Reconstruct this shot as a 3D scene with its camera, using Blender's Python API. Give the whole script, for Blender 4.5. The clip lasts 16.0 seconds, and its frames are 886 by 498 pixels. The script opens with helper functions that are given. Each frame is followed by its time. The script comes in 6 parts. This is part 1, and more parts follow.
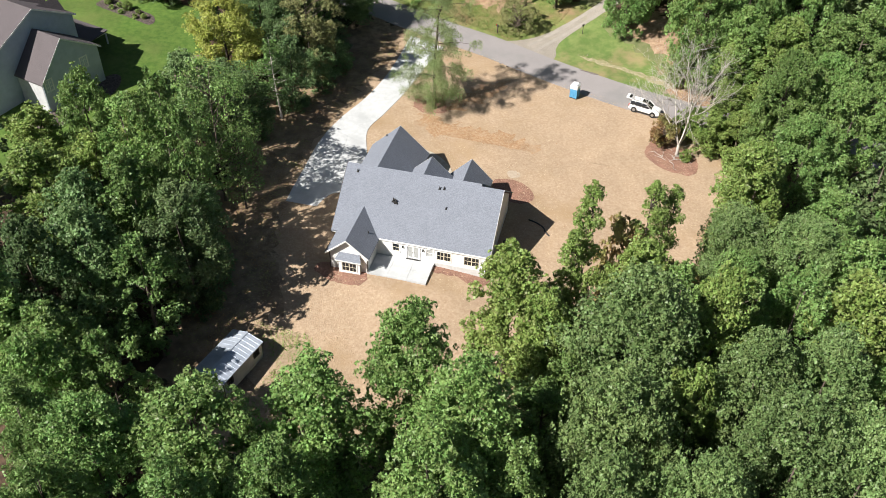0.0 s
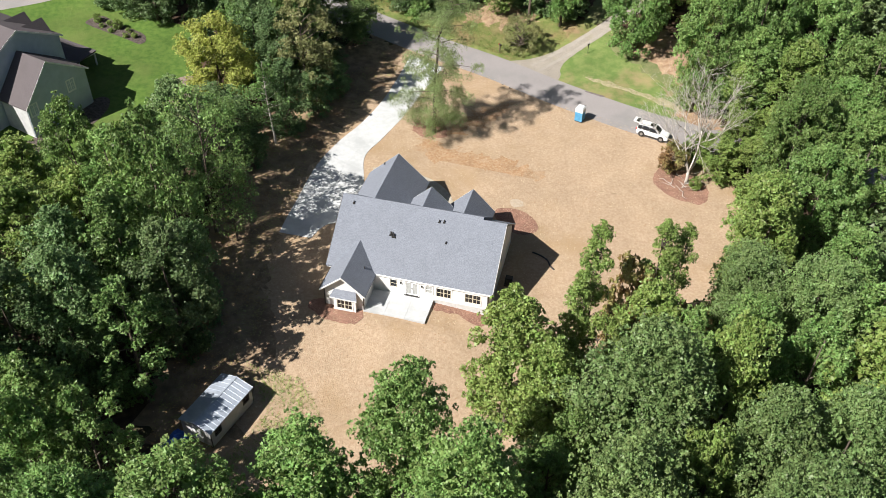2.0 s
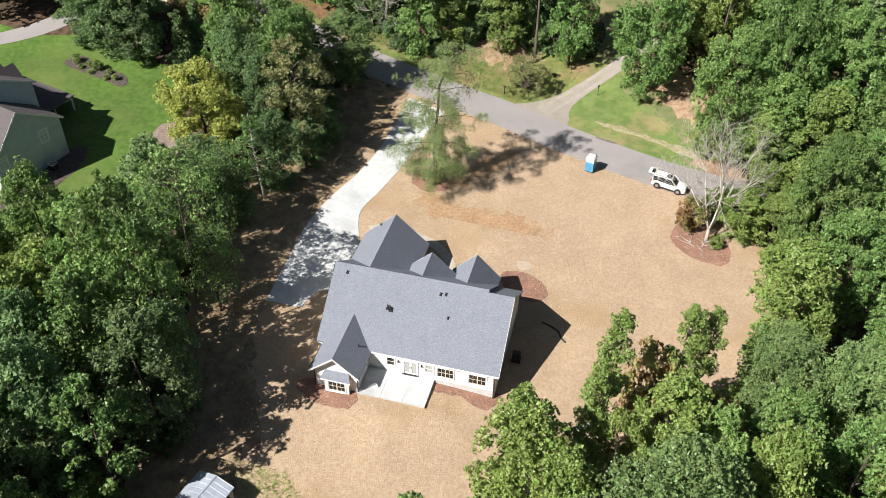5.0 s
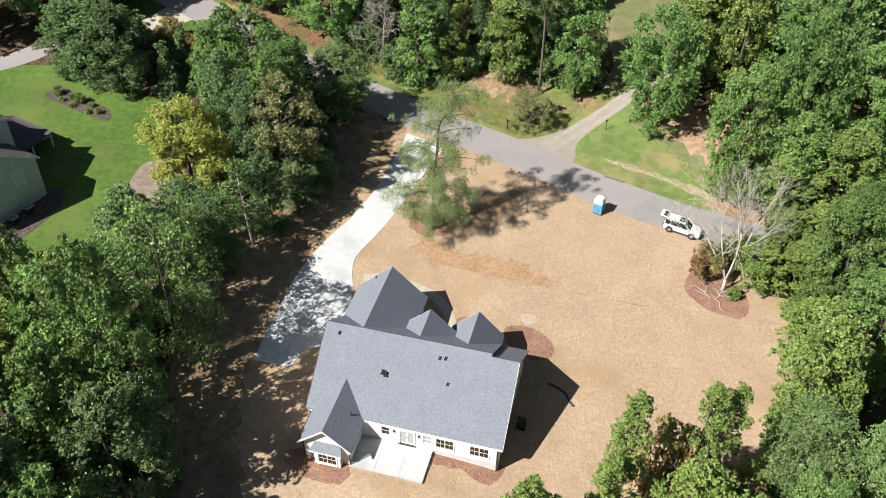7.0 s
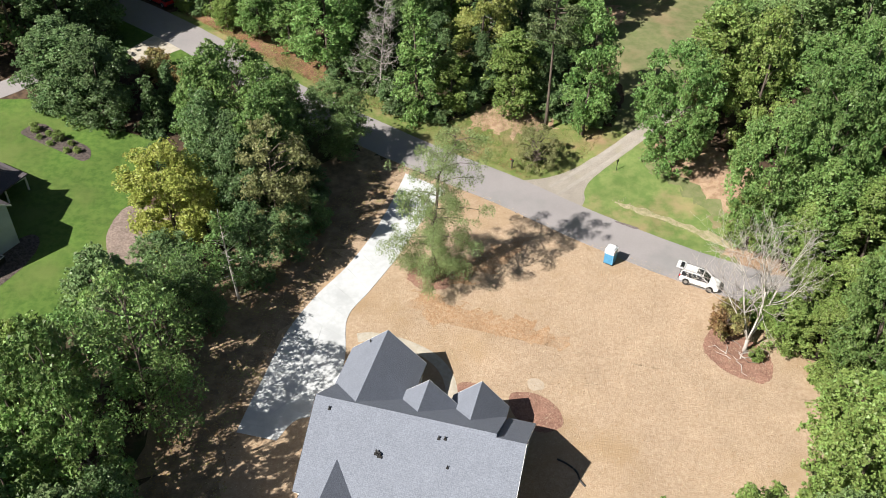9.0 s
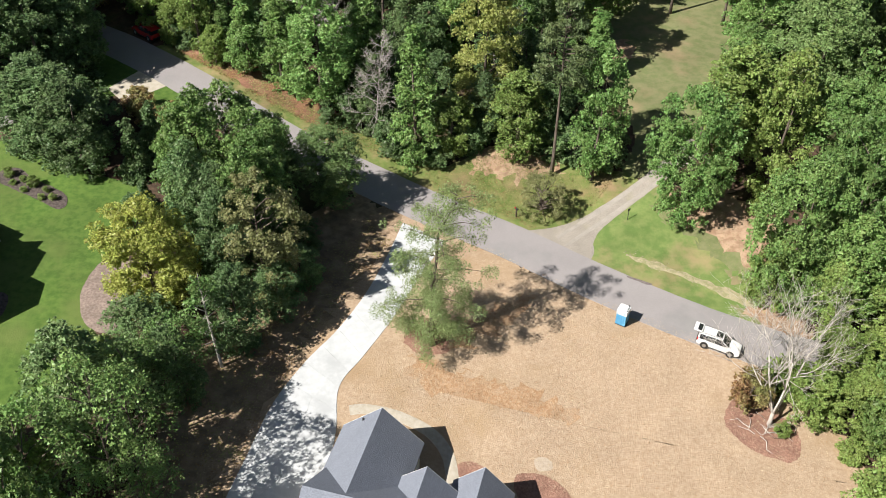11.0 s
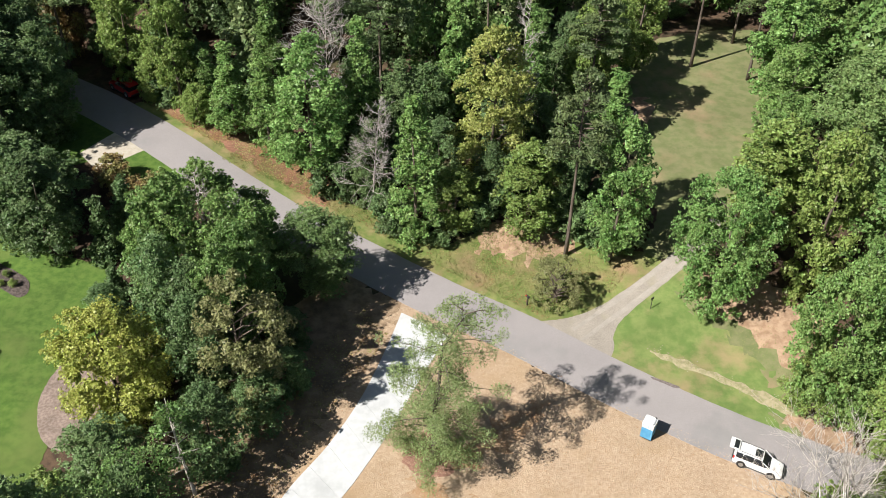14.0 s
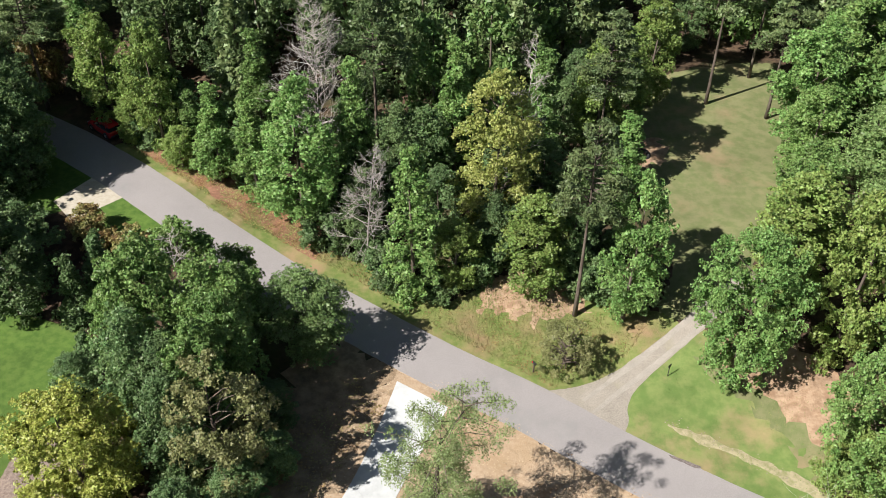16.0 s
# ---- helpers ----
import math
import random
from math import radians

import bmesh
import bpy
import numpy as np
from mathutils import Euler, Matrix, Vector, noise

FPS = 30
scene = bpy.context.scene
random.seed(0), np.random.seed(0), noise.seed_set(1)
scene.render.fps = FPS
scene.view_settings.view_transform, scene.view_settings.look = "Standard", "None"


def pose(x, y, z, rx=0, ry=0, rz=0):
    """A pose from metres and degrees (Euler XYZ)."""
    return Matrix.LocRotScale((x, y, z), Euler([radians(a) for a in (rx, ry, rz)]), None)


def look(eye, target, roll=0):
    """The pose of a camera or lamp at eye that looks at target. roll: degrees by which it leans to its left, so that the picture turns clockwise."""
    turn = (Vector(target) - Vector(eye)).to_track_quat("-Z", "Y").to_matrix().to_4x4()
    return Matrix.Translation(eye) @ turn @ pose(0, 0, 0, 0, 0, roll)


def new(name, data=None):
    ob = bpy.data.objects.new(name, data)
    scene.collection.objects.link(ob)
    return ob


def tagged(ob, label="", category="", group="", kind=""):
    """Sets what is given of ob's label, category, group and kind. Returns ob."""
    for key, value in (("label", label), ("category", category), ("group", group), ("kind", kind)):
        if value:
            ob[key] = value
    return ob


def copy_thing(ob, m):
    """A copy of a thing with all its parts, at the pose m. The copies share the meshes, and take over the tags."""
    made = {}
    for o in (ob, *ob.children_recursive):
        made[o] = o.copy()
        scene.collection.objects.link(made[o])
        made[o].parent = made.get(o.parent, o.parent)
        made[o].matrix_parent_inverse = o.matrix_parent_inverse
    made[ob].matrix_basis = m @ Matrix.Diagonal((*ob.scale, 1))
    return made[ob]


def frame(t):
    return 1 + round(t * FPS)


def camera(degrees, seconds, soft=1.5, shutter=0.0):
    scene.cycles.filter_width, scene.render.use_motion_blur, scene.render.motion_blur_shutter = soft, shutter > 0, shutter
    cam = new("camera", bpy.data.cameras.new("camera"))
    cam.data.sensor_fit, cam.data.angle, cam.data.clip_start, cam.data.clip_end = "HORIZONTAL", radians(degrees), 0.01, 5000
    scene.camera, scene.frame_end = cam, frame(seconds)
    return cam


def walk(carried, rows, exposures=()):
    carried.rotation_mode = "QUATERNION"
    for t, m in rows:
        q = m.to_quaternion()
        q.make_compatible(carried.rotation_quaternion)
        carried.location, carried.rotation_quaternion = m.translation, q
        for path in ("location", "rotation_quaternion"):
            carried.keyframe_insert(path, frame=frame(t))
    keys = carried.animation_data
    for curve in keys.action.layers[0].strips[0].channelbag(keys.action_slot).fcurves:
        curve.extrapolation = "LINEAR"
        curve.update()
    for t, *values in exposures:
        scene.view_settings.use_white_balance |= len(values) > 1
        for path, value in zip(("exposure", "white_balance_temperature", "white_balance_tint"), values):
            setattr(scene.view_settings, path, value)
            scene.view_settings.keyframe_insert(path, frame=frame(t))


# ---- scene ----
cam = camera(53.96, 16.0, soft=0.7)
# seconds, x, y, z, pitch, yaw, roll
PATH = [
    (0, -0.44, -0.31, 63.18, -40.52, -0.35, 1.04),
    (0.5, -0.38, 0.95, 63.17, -40.50, -0.32, 1.02),
    (1, -0.33, 2.26, 63.17, -40.45, -0.28, 1.01),
    (1.5, -0.30, 3.66, 63.14, -40.41, -0.25, 1.00),
    (2, -0.30, 5.16, 63.09, -40.37, -0.21, 0.99),
    (2.5, -0.33, 6.70, 63.05, -40.31, -0.20, 0.96),
    (3, -0.40, 8.29, 63.05, -40.22, -0.19, 0.94),
    (3.5, -0.45, 9.93, 63.02, -40.14, -0.19, 0.93),
    (4, -0.48, 11.62, 63.00, -40.05, -0.19, 0.92),
    (6.5, -0.52, 20.80, 62.91, -39.64, -0.20, 0.91),
    (7, -0.46, 22.81, 62.88, -39.56, -0.15, 0.92),
    (7.5, -0.40, 24.87, 62.84, -39.48, -0.11, 0.93),
    (8, -0.36, 26.94, 62.80, -39.39, -0.06, 0.94),
    (8.5, -0.35, 29.03, 62.73, -39.32, -0.02, 0.93),
    (9, -0.36, 31.14, 62.65, -39.23, 0.01, 0.92),
    (11.5, -0.53, 41.33, 62.24, -38.34, -0.03, 1.12),
    (12, -0.64, 43.45, 62.41, -38.26, -0.05, 1.17),
    (12.5, -0.77, 45.58, 62.56, -38.20, -0.07, 1.20),
    (13, -0.90, 47.74, 62.70, -38.13, -0.07, 1.23),
    (13.5, -0.97, 49.90, 62.84, -38.03, -0.07, 1.25),
    (14, -1.02, 52.04, 62.94, -37.91, -0.06, 1.25),
    (14.5, -1.04, 54.18, 62.95, -37.78, -0.03, 1.24),
    (15, -1.03, 56.33, 62.88, -37.61, 0.01, 1.20),
    (15.5, -0.93, 58.43, 62.76, -37.45, 0.05, 1.17),
    (16, -0.84, 60.54, 62.62, -37.28, 0.13, 1.13),
]
walk(cam, [(t, pose(x, y, z, 90 + pitch, 0, yaw) @ pose(0, 0, 0, 0, 0, roll)) for t, x, y, z, pitch, yaw, roll in PATH])

# ---------------------------------------------------------------- light
SUN_EL, SUN_AZ = radians(44.5), radians(58.0 - 180.0)
world = bpy.data.worlds.new("sky")
world.use_nodes = True
scene.world = world
sky = world.node_tree.nodes.new("ShaderNodeTexSky")
sky.sky_type, sky.sun_disc = "NISHITA", False
sky.sun_elevation, sky.sun_rotation = SUN_EL, SUN_AZ
background = world.node_tree.nodes["Background"]
background.inputs["Strength"].default_value = 0.034
world.node_tree.links.new(sky.outputs[0], background.inputs[0])
sun_data = bpy.data.lights.new("sun", "SUN")
sun_data.energy, sun_data.angle, sun_data.color = 5.0, radians(0.53), (1.0, 0.955, 0.89)
sun_way = Vector((math.sin(SUN_AZ) * math.cos(SUN_EL), math.cos(SUN_AZ) * math.cos(SUN_EL), math.sin(SUN_EL)))
new("sun", sun_data).matrix_basis = look(tuple(sun_way * 300), (0, 0, 0))
scene.view_settings.exposure = 0.83


# ---------------------------------------------------------------- materials
def shade(name, c1, c2, scale=2.0, rough=0.85, bump=0.0, bump_scale=None, metallic=0.0, big=0.0, big_scale=0.08,
          c3=None, spec=0.3, detail=5.0, per_object=0.0, per_island=0.0, translucent=0.0, stretch=(1, 1, 1), local=False):
    m = bpy.data.materials.new(name)
    m.use_nodes = True
    nt = m.node_tree
    n, l = nt.nodes, nt.links
    p = n["Principled BSDF"]
    p.inputs["Roughness"].default_value, p.inputs["Metallic"].default_value = rough, metallic
    p.inputs["Specular IOR Level"].default_value = spec
    if local:
        where = n.new("ShaderNodeTexCoord").outputs["Object"]
    else:
        where = n.new("ShaderNodeNewGeometry").outputs["Position"]
    mp = n.new("ShaderNodeMapping")
    mp.inputs["Scale"].default_value = stretch
    l.new(where, mp.inputs[0])

    def noisy(sc, det, roughness=0.6):
        t = n.new("ShaderNodeTexNoise")
        t.inputs["Scale"].default_value, t.inputs["Detail"].default_value, t.inputs["Roughness"].default_value = sc, det, roughness
        l.new(mp.outputs[0], t.inputs["Vector"])
        return t.outputs[0]

    def mixed(fac, a, b, kind="MIX"):
        x = n.new("ShaderNodeMix")
        x.data_type, x.blend_type = "RGBA", kind
        for slot, value in ((0, fac), (6, a), (7, b)):
            if isinstance(value, (int, float)):
                x.inputs[slot].default_value = value
            elif isinstance(value, tuple):
                x.inputs[slot].default_value = (*value, 1)
            else:
                l.new(value, x.inputs[slot])
        return x.outputs[2]

    def ramped(v, lo, hi):
        r = n.new("ShaderNodeMapRange")
        r.inputs[1].default_value, r.inputs[2].default_value = lo, hi
        r.interpolation_type = "SMOOTHSTEP"
        l.new(v, r.inputs[0])
        return r.outputs[0]

    col = mixed(ramped(noisy(scale, detail), 0.34, 0.66), c1, c2)
    if c3:
        col = mixed(ramped(noisy(big_scale, 6.0, 0.65), 0.5, 0.68), col, c3)
    if big:
        v = n.new("ShaderNodeMapRange")
        v.inputs[1].default_value, v.inputs[2].default_value = 0.3, 0.7
        v.inputs[3].default_value, v.inputs[4].default_value = 1 - big, 1 + big
        l.new(noisy(big_scale * 2.7, 4.0), v.inputs[0])
        grey = n.new("ShaderNodeCombineColor")
        for k in range(3):
            l.new(v.outputs[0], grey.inputs[k])
        col = mixed(1.0, col, grey.outputs[0], "MULTIPLY")
    for amount, source in ((per_object, "ShaderNodeObjectInfo"), (per_island, "ShaderNodeNewGeometry")):
        if amount:
            hsv = n.new("ShaderNodeHueSaturation")
            src = n.new(source)
            out = src.outputs["Random"] if source == "ShaderNodeObjectInfo" else src.outputs["Random Per Island"]
            for slot, lo, hi in (("Hue", 0.5 - 0.026 * amount, 0.5 + 0.026 * amount), ("Value", 1 - 0.6 * amount, 1 + 0.6 * amount)):
                r = n.new("ShaderNodeMapRange")
                r.inputs[3].default_value, r.inputs[4].default_value = lo, hi
                if slot == "Value" and source == "ShaderNodeObjectInfo":
                    w = n.new("ShaderNodeMath")
                    w.operation = "FRACT"
                    k = n.new("ShaderNodeMath")
                    k.operation, k.inputs[1].default_value = "MULTIPLY", 7.31
                    l.new(out, k.inputs[0])
                    l.new(k.outputs[0], w.inputs[0])
                    l.new(w.outputs[0], r.inputs[0])
                else:
                    l.new(out, r.inputs[0])
                l.new(r.outputs[0], hsv.inputs[slot])
            l.new(col, hsv.inputs["Color"])
            col = hsv.outputs[0]
    l.new(col, p.inputs["Base Color"])
    if bump:
        b = n.new("ShaderNodeBump")
        b.inputs["Strength"].default_value, b.inputs["Distance"].default_value = bump, 0.08
        l.new(noisy(bump_scale or scale * 2, 4.0), b.inputs["Height"])
        l.new(b.outputs[0], p.inputs["Normal"])
    if translucent:
        t = n.new("ShaderNodeBsdfTranslucent")
        l.new(col, t.inputs[0])
        x = n.new("ShaderNodeMixShader")
        x.inputs[0].default_value = translucent
        l.new(p.outputs[0], x.inputs[1])
        l.new(t.outputs[0], x.inputs[2])
        l.new(x.outputs[0], n["Material Output"].inputs[0])
    return m


def shingles(name, c1, c2):
    """Rows of asphalt tabs under speckled granules; the mesh lies in the house's own metres, so the rows follow the eaves."""
    m = shade(name, c1, c2, scale=9.0, rough=0.9, bump=0.45, bump_scale=9.0, big=0.04, big_scale=0.25, local=True, spec=0.2, detail=3.0)
    n, l = m.node_tree.nodes, m.node_tree.links
    p = n["Principled BSDF"]
    old = p.inputs["Base Color"].links[0].from_socket
    uv = n.new("ShaderNodeUVMap")
    br = n.new("ShaderNodeTexBrick")
    br.inputs["Scale"].default_value = 1.0
    br.inputs["Brick Width"].default_value, br.inputs["Row Height"].default_value = 0.3, 0.16
    br.inputs["Mortar Size"].default_value, br.inputs["Mortar Smooth"].default_value = 0.012, 0.3
    br.inputs["Color1"].default_value, br.inputs["Color2"].default_value = (1.06, 1.06, 1.06, 1), (0.94, 0.94, 0.95, 1)
    br.inputs["Mortar"].default_value = (0.8, 0.8, 0.82, 1)
    l.new(uv.outputs[0], br.inputs["Vector"])
    x = n.new("ShaderNodeMix")
    x.data_type, x.blend_type = "RGBA", "MULTIPLY"
    x.inputs[0].default_value = 0.7
    l.new(old, x.inputs[6])
    l.new(br.outputs[0], x.inputs[7])
    l.new(x.outputs[2], p.inputs["Base Color"])
    # each course overlaps the one below: a saw-tooth rise up the slope
    split = n.new("ShaderNodeSeparateXYZ")
    l.new(uv.outputs[0], split.inputs[0])
    course = n.new("ShaderNodeMath")
    course.operation, course.inputs[1].default_value = "DIVIDE", 0.16
    l.new(split.outputs[1], course.inputs[0])
    saw = n.new("ShaderNodeMath")
    saw.operation = "FRACT"
    l.new(course.outputs[0], saw.inputs[0])
    b = n["Bump"]
    b2 = n.new("ShaderNodeBump")
    b2.inputs["Strength"].default_value, b2.inputs["Distance"].default_value = 0.7, 0.007
    l.new(saw.outputs[0], b2.inputs["Height"])
    b2.invert = True
    l.new(b.outputs[0], b2.inputs["Normal"])
    l.new(b2.outputs[0], p.inputs["Normal"])
    return m


def glass(name):
    m = bpy.data.materials.new(name)
    m.use_nodes = True
    p = m.node_tree.nodes["Principled BSDF"]
    p.inputs["Base Color"].default_value = (0.02, 0.022, 0.025, 1)
    p.inputs["Roughness"].default_value, p.inputs["Specular IOR Level"].default_value = 0.06, 0.6
    return m


M_FLOOR = shade("leaf_litter", (0.042, 0.027, 0.017), (0.1, 0.064, 0.04), 1.3, bump=0.8, bump_scale=6, c3=(0.049, 0.0595, 0.021), big=0.3)
M_STRAW = shade("straw_mulch", (0.338, 0.24, 0.158), (0.42, 0.318, 0.222), 3.4, bump=0.7, bump_scale=9, c3=(0.335, 0.235, 0.14), big=0.1, big_scale=0.07, detail=12)
M_LAWN = shade("lawn_grass", (0.0589, 0.118, 0.0173), (0.0981, 0.165, 0.0298), 1.5, bump=0.7, bump_scale=14, c3=(0.118, 0.157, 0.0393), big=0.16, big_scale=0.06, detail=8)
M_DRYLAWN = shade("sun_dried_lawn", (0.105, 0.165, 0.042), (0.17, 0.215, 0.068), 0.7, bump=0.6, bump_scale=14, c3=(0.27, 0.22, 0.11), big=0.12, big_scale=0.11, detail=9)
M_ROUGH = shade("rough_grass", (0.113, 0.16, 0.0377), (0.188, 0.198, 0.0707), 1.2, bump=0.8, bump_scale=10, c3=(0.283, 0.196, 0.11), big=0.2, big_scale=0.1, detail=8)
M_FADED = shade("faded_grass", (0.13, 0.153, 0.06), (0.186, 0.187, 0.09), 0.8, bump=0.6, bump_scale=10, c3=(0.29, 0.204, 0.126), big=0.15, big_scale=0.06, detail=8)
M_ROAD = shade("worn_asphalt", (0.256, 0.236, 0.234), (0.289, 0.268, 0.266), 9.0, rough=0.9, bump=0.12, bump_scale=40, c3=(0.235, 0.226, 0.223), big=0.05, big_scale=0.12, detail=9)
M_LANE = shade("gravel_lane", (0.25, 0.222, 0.19), (0.32, 0.287, 0.247), 8.0, bump=0.4, bump_scale=24, c3=(0.267, 0.243, 0.181), big=0.12, big_scale=0.2, detail=9)
M_CONC = shade("pale_concrete", (0.45, 0.462, 0.468), (0.51, 0.52, 0.525), 1.4, rough=0.8, bump=0.15, bump_scale=20, c3=(0.4, 0.41, 0.415), big=0.05, big_scale=0.2, per_object=0.06)
M_TAN = shade("tan_concrete", (0.374, 0.334, 0.267), (0.44, 0.4, 0.334), 2.0, rough=0.85, bump=0.2, bump_scale=20)
M_MULCH = shade("bark_mulch", (0.2, 0.105, 0.075), (0.31, 0.178, 0.13), 6.0, bump=0.8, bump_scale=14, big=0.2, big_scale=0.3, detail=8)
M_DARKMULCH = shade("dark_mulch", (0.055, 0.0432, 0.0393), (0.133, 0.106, 0.0942), 4.0, bump=1.0, bump_scale=14, big=0.2, big_scale=0.3)
M_PALEMULCH = shade("faded_mulch", (0.2, 0.15, 0.125), (0.3, 0.235, 0.2), 4.0, bump=1.0, bump_scale=14, big=0.2, big_scale=0.3)
M_CLAY = shade("red_clay", (0.26, 0.165, 0.105), (0.39, 0.275, 0.185), 1.2, bump=0.7, bump_scale=8, big=0.2, big_scale=0.2)
# soil brown with extra darkness mixed in for the shade under trees
M_SHADESOIL = shade("shade_toned_soil", (0.2, 0.14, 0.09), (0.32, 0.235, 0.155), 1.0, bump=0.8, bump_scale=7, c3=(0.22, 0.15, 0.095), big=0.25, big_scale=0.2, detail=8)
M_LEAFBANK = shade("rust_leaf_litter", (0.2, 0.098, 0.062), (0.31, 0.165, 0.11), 2.5, bump=0.9, bump_scale=8, c3=(0.24, 0.16, 0.085), big=0.2, big_scale=0.3, detail=9)
M_SAND = shade("pale_dust", (0.38, 0.31, 0.235), (0.44, 0.365, 0.285), 3.0, bump=0.3, bump_scale=12, c3=(0.4, 0.3, 0.21), big=0.1, detail=8)
M_DAMP = shade("damp_asphalt", (0.125, 0.1, 0.095), (0.185, 0.158, 0.15), 6.0, bump=0.2, bump_scale=20, big=0.2, big_scale=0.5)
M_TRACK = shade("packed_gravel", (0.278, 0.25, 0.217), (0.33, 0.3, 0.264), 9.0, bump=0.25, bump_scale=30, big=0.1, big_scale=0.3, detail=9)
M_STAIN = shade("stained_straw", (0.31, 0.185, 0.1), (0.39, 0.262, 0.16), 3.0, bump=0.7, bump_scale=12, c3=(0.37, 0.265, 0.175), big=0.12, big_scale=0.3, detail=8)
M_DRY = shade("dry_ditch_grass", (0.24, 0.225, 0.12), (0.36, 0.31, 0.2), 2.0, bump=0.8, bump_scale=9, c3=(0.17, 0.2, 0.07), big_scale=0.6)
M_STALK = shade("dry_stalks", (0.4, 0.31, 0.21), (0.54, 0.44, 0.31), 2.0, per_island=0.5)
M_STONE = shade("pale_rubble", (0.2, 0.165, 0.12), (0.29, 0.25, 0.19), 4.0, bump=0.5, per_island=0.4)
M_ROOF = shingles("grey_shingles", (0.162, 0.178, 0.212), (0.219, 0.237, 0.277))
M_BROWNROOF = shingles("brown_shingles", (0.09, 0.078, 0.082), (0.132, 0.116, 0.12))
M_WHITE = shade("white_siding", (0.702, 0.702, 0.693), (0.756, 0.756, 0.747), 1.2, rough=0.6, big=0.03, big_scale=0.5)
M_TRIM = shade("white_trim", (0.72, 0.72, 0.711), (0.756, 0.756, 0.747), 3.0, rough=0.5)
M_CREAM = shade("cream_sash", (0.518, 0.471, 0.369), (0.565, 0.518, 0.416), 3.0, rough=0.5)
M_FOUND = shade("foundation_block", (0.487, 0.487, 0.479), (0.565, 0.565, 0.557), 2.5, rough=0.9, bump=0.2)
M_GLASS = glass("window_glass")
M_BLIND = shade("pale_pane", (0.33, 0.338, 0.33), (0.393, 0.4, 0.393), 2.0, rough=0.15, spec=0.5)
M_DARK = shade("dark_metal", (0.025, 0.024, 0.024), (0.05, 0.048, 0.046), 4.0, rough=0.5)
M_BRONZE = shade("bronze_gutter", (0.05, 0.042, 0.036), (0.075, 0.06, 0.052), 4.0, rough=0.4)
M_GREYSIDE = shade("grey_siding", (0.42, 0.48, 0.55), (0.47, 0.53, 0.6), 1.0, rough=0.65, big=0.05, big_scale=0.4)
M_METALROOF = shade("galvanised_roof", (0.4, 0.45, 0.53), (0.49, 0.54, 0.62), 0.8, rough=0.38, metallic=0.35, big=0.1, big_scale=0.3)
M_SHEDWALL = shade("dull_white_panel", (0.432, 0.432, 0.44), (0.502, 0.502, 0.51), 1.5, rough=0.6, big=0.08, big_scale=0.4)
M_TARP = shade("blue_tarp", (0.0236, 0.0785, 0.393), (0.0471, 0.133, 0.487), 3.0, rough=0.4, bump=0.6, bump_scale=5)
M_BLUE = shade("blue_plastic", (0.075, 0.27, 0.47), (0.11, 0.33, 0.53), 2.0, rough=0.4)
M_ROOFCAP = shade("white_plastic", (0.612, 0.628, 0.644), (0.659, 0.675, 0.683), 2.0, rough=0.4)
M_CARWHITE = shade("white_car_paint", (0.72, 0.72, 0.711), (0.738, 0.738, 0.729), 2.0, rough=0.22, spec=0.6)
M_CARRED = shade("red_car_paint", (0.4, 0.02, 0.02), (0.45, 0.03, 0.03), 2.0, rough=0.22, spec=0.6)
M_TYRE = shade("rubber", (0.018, 0.018, 0.018), (0.03, 0.03, 0.03), 8.0, rough=0.85)
M_RIM = shade("alloy", (0.35, 0.35, 0.36), (0.45, 0.45, 0.46), 5.0, rough=0.35, metallic=0.8)
M_LIGHTCLEAR = shade("lamp_lens", (0.7, 0.7, 0.7), (0.75, 0.75, 0.75), 5.0, rough=0.1, spec=0.7)
M_LIGHTRED = shade("red_lens", (0.5, 0.02, 0.02), (0.55, 0.03, 0.03), 5.0, rough=0.15, spec=0.7)
M_BARK = shade("grey_brown_bark", (0.0785, 0.0612, 0.0471), (0.165, 0.133, 0.11), 3.0, bump=0.8, bump_scale=10, stretch=(1, 1, 0.25), per_object=0.25)
M_PALEBARK = shade("bleached_bark", (0.378, 0.342, 0.306), (0.54, 0.504, 0.459), 3.0, bump=0.4, stretch=(1, 1, 0.3))
M_GREYTWIG = shade("grey_twigs", (0.32, 0.285, 0.265), (0.48, 0.44, 0.41), 3.0, stretch=(1, 1, 0.3))
LEAF = dict(rough=0.45, spec=0.36, translucent=0.32, scale=0.5)
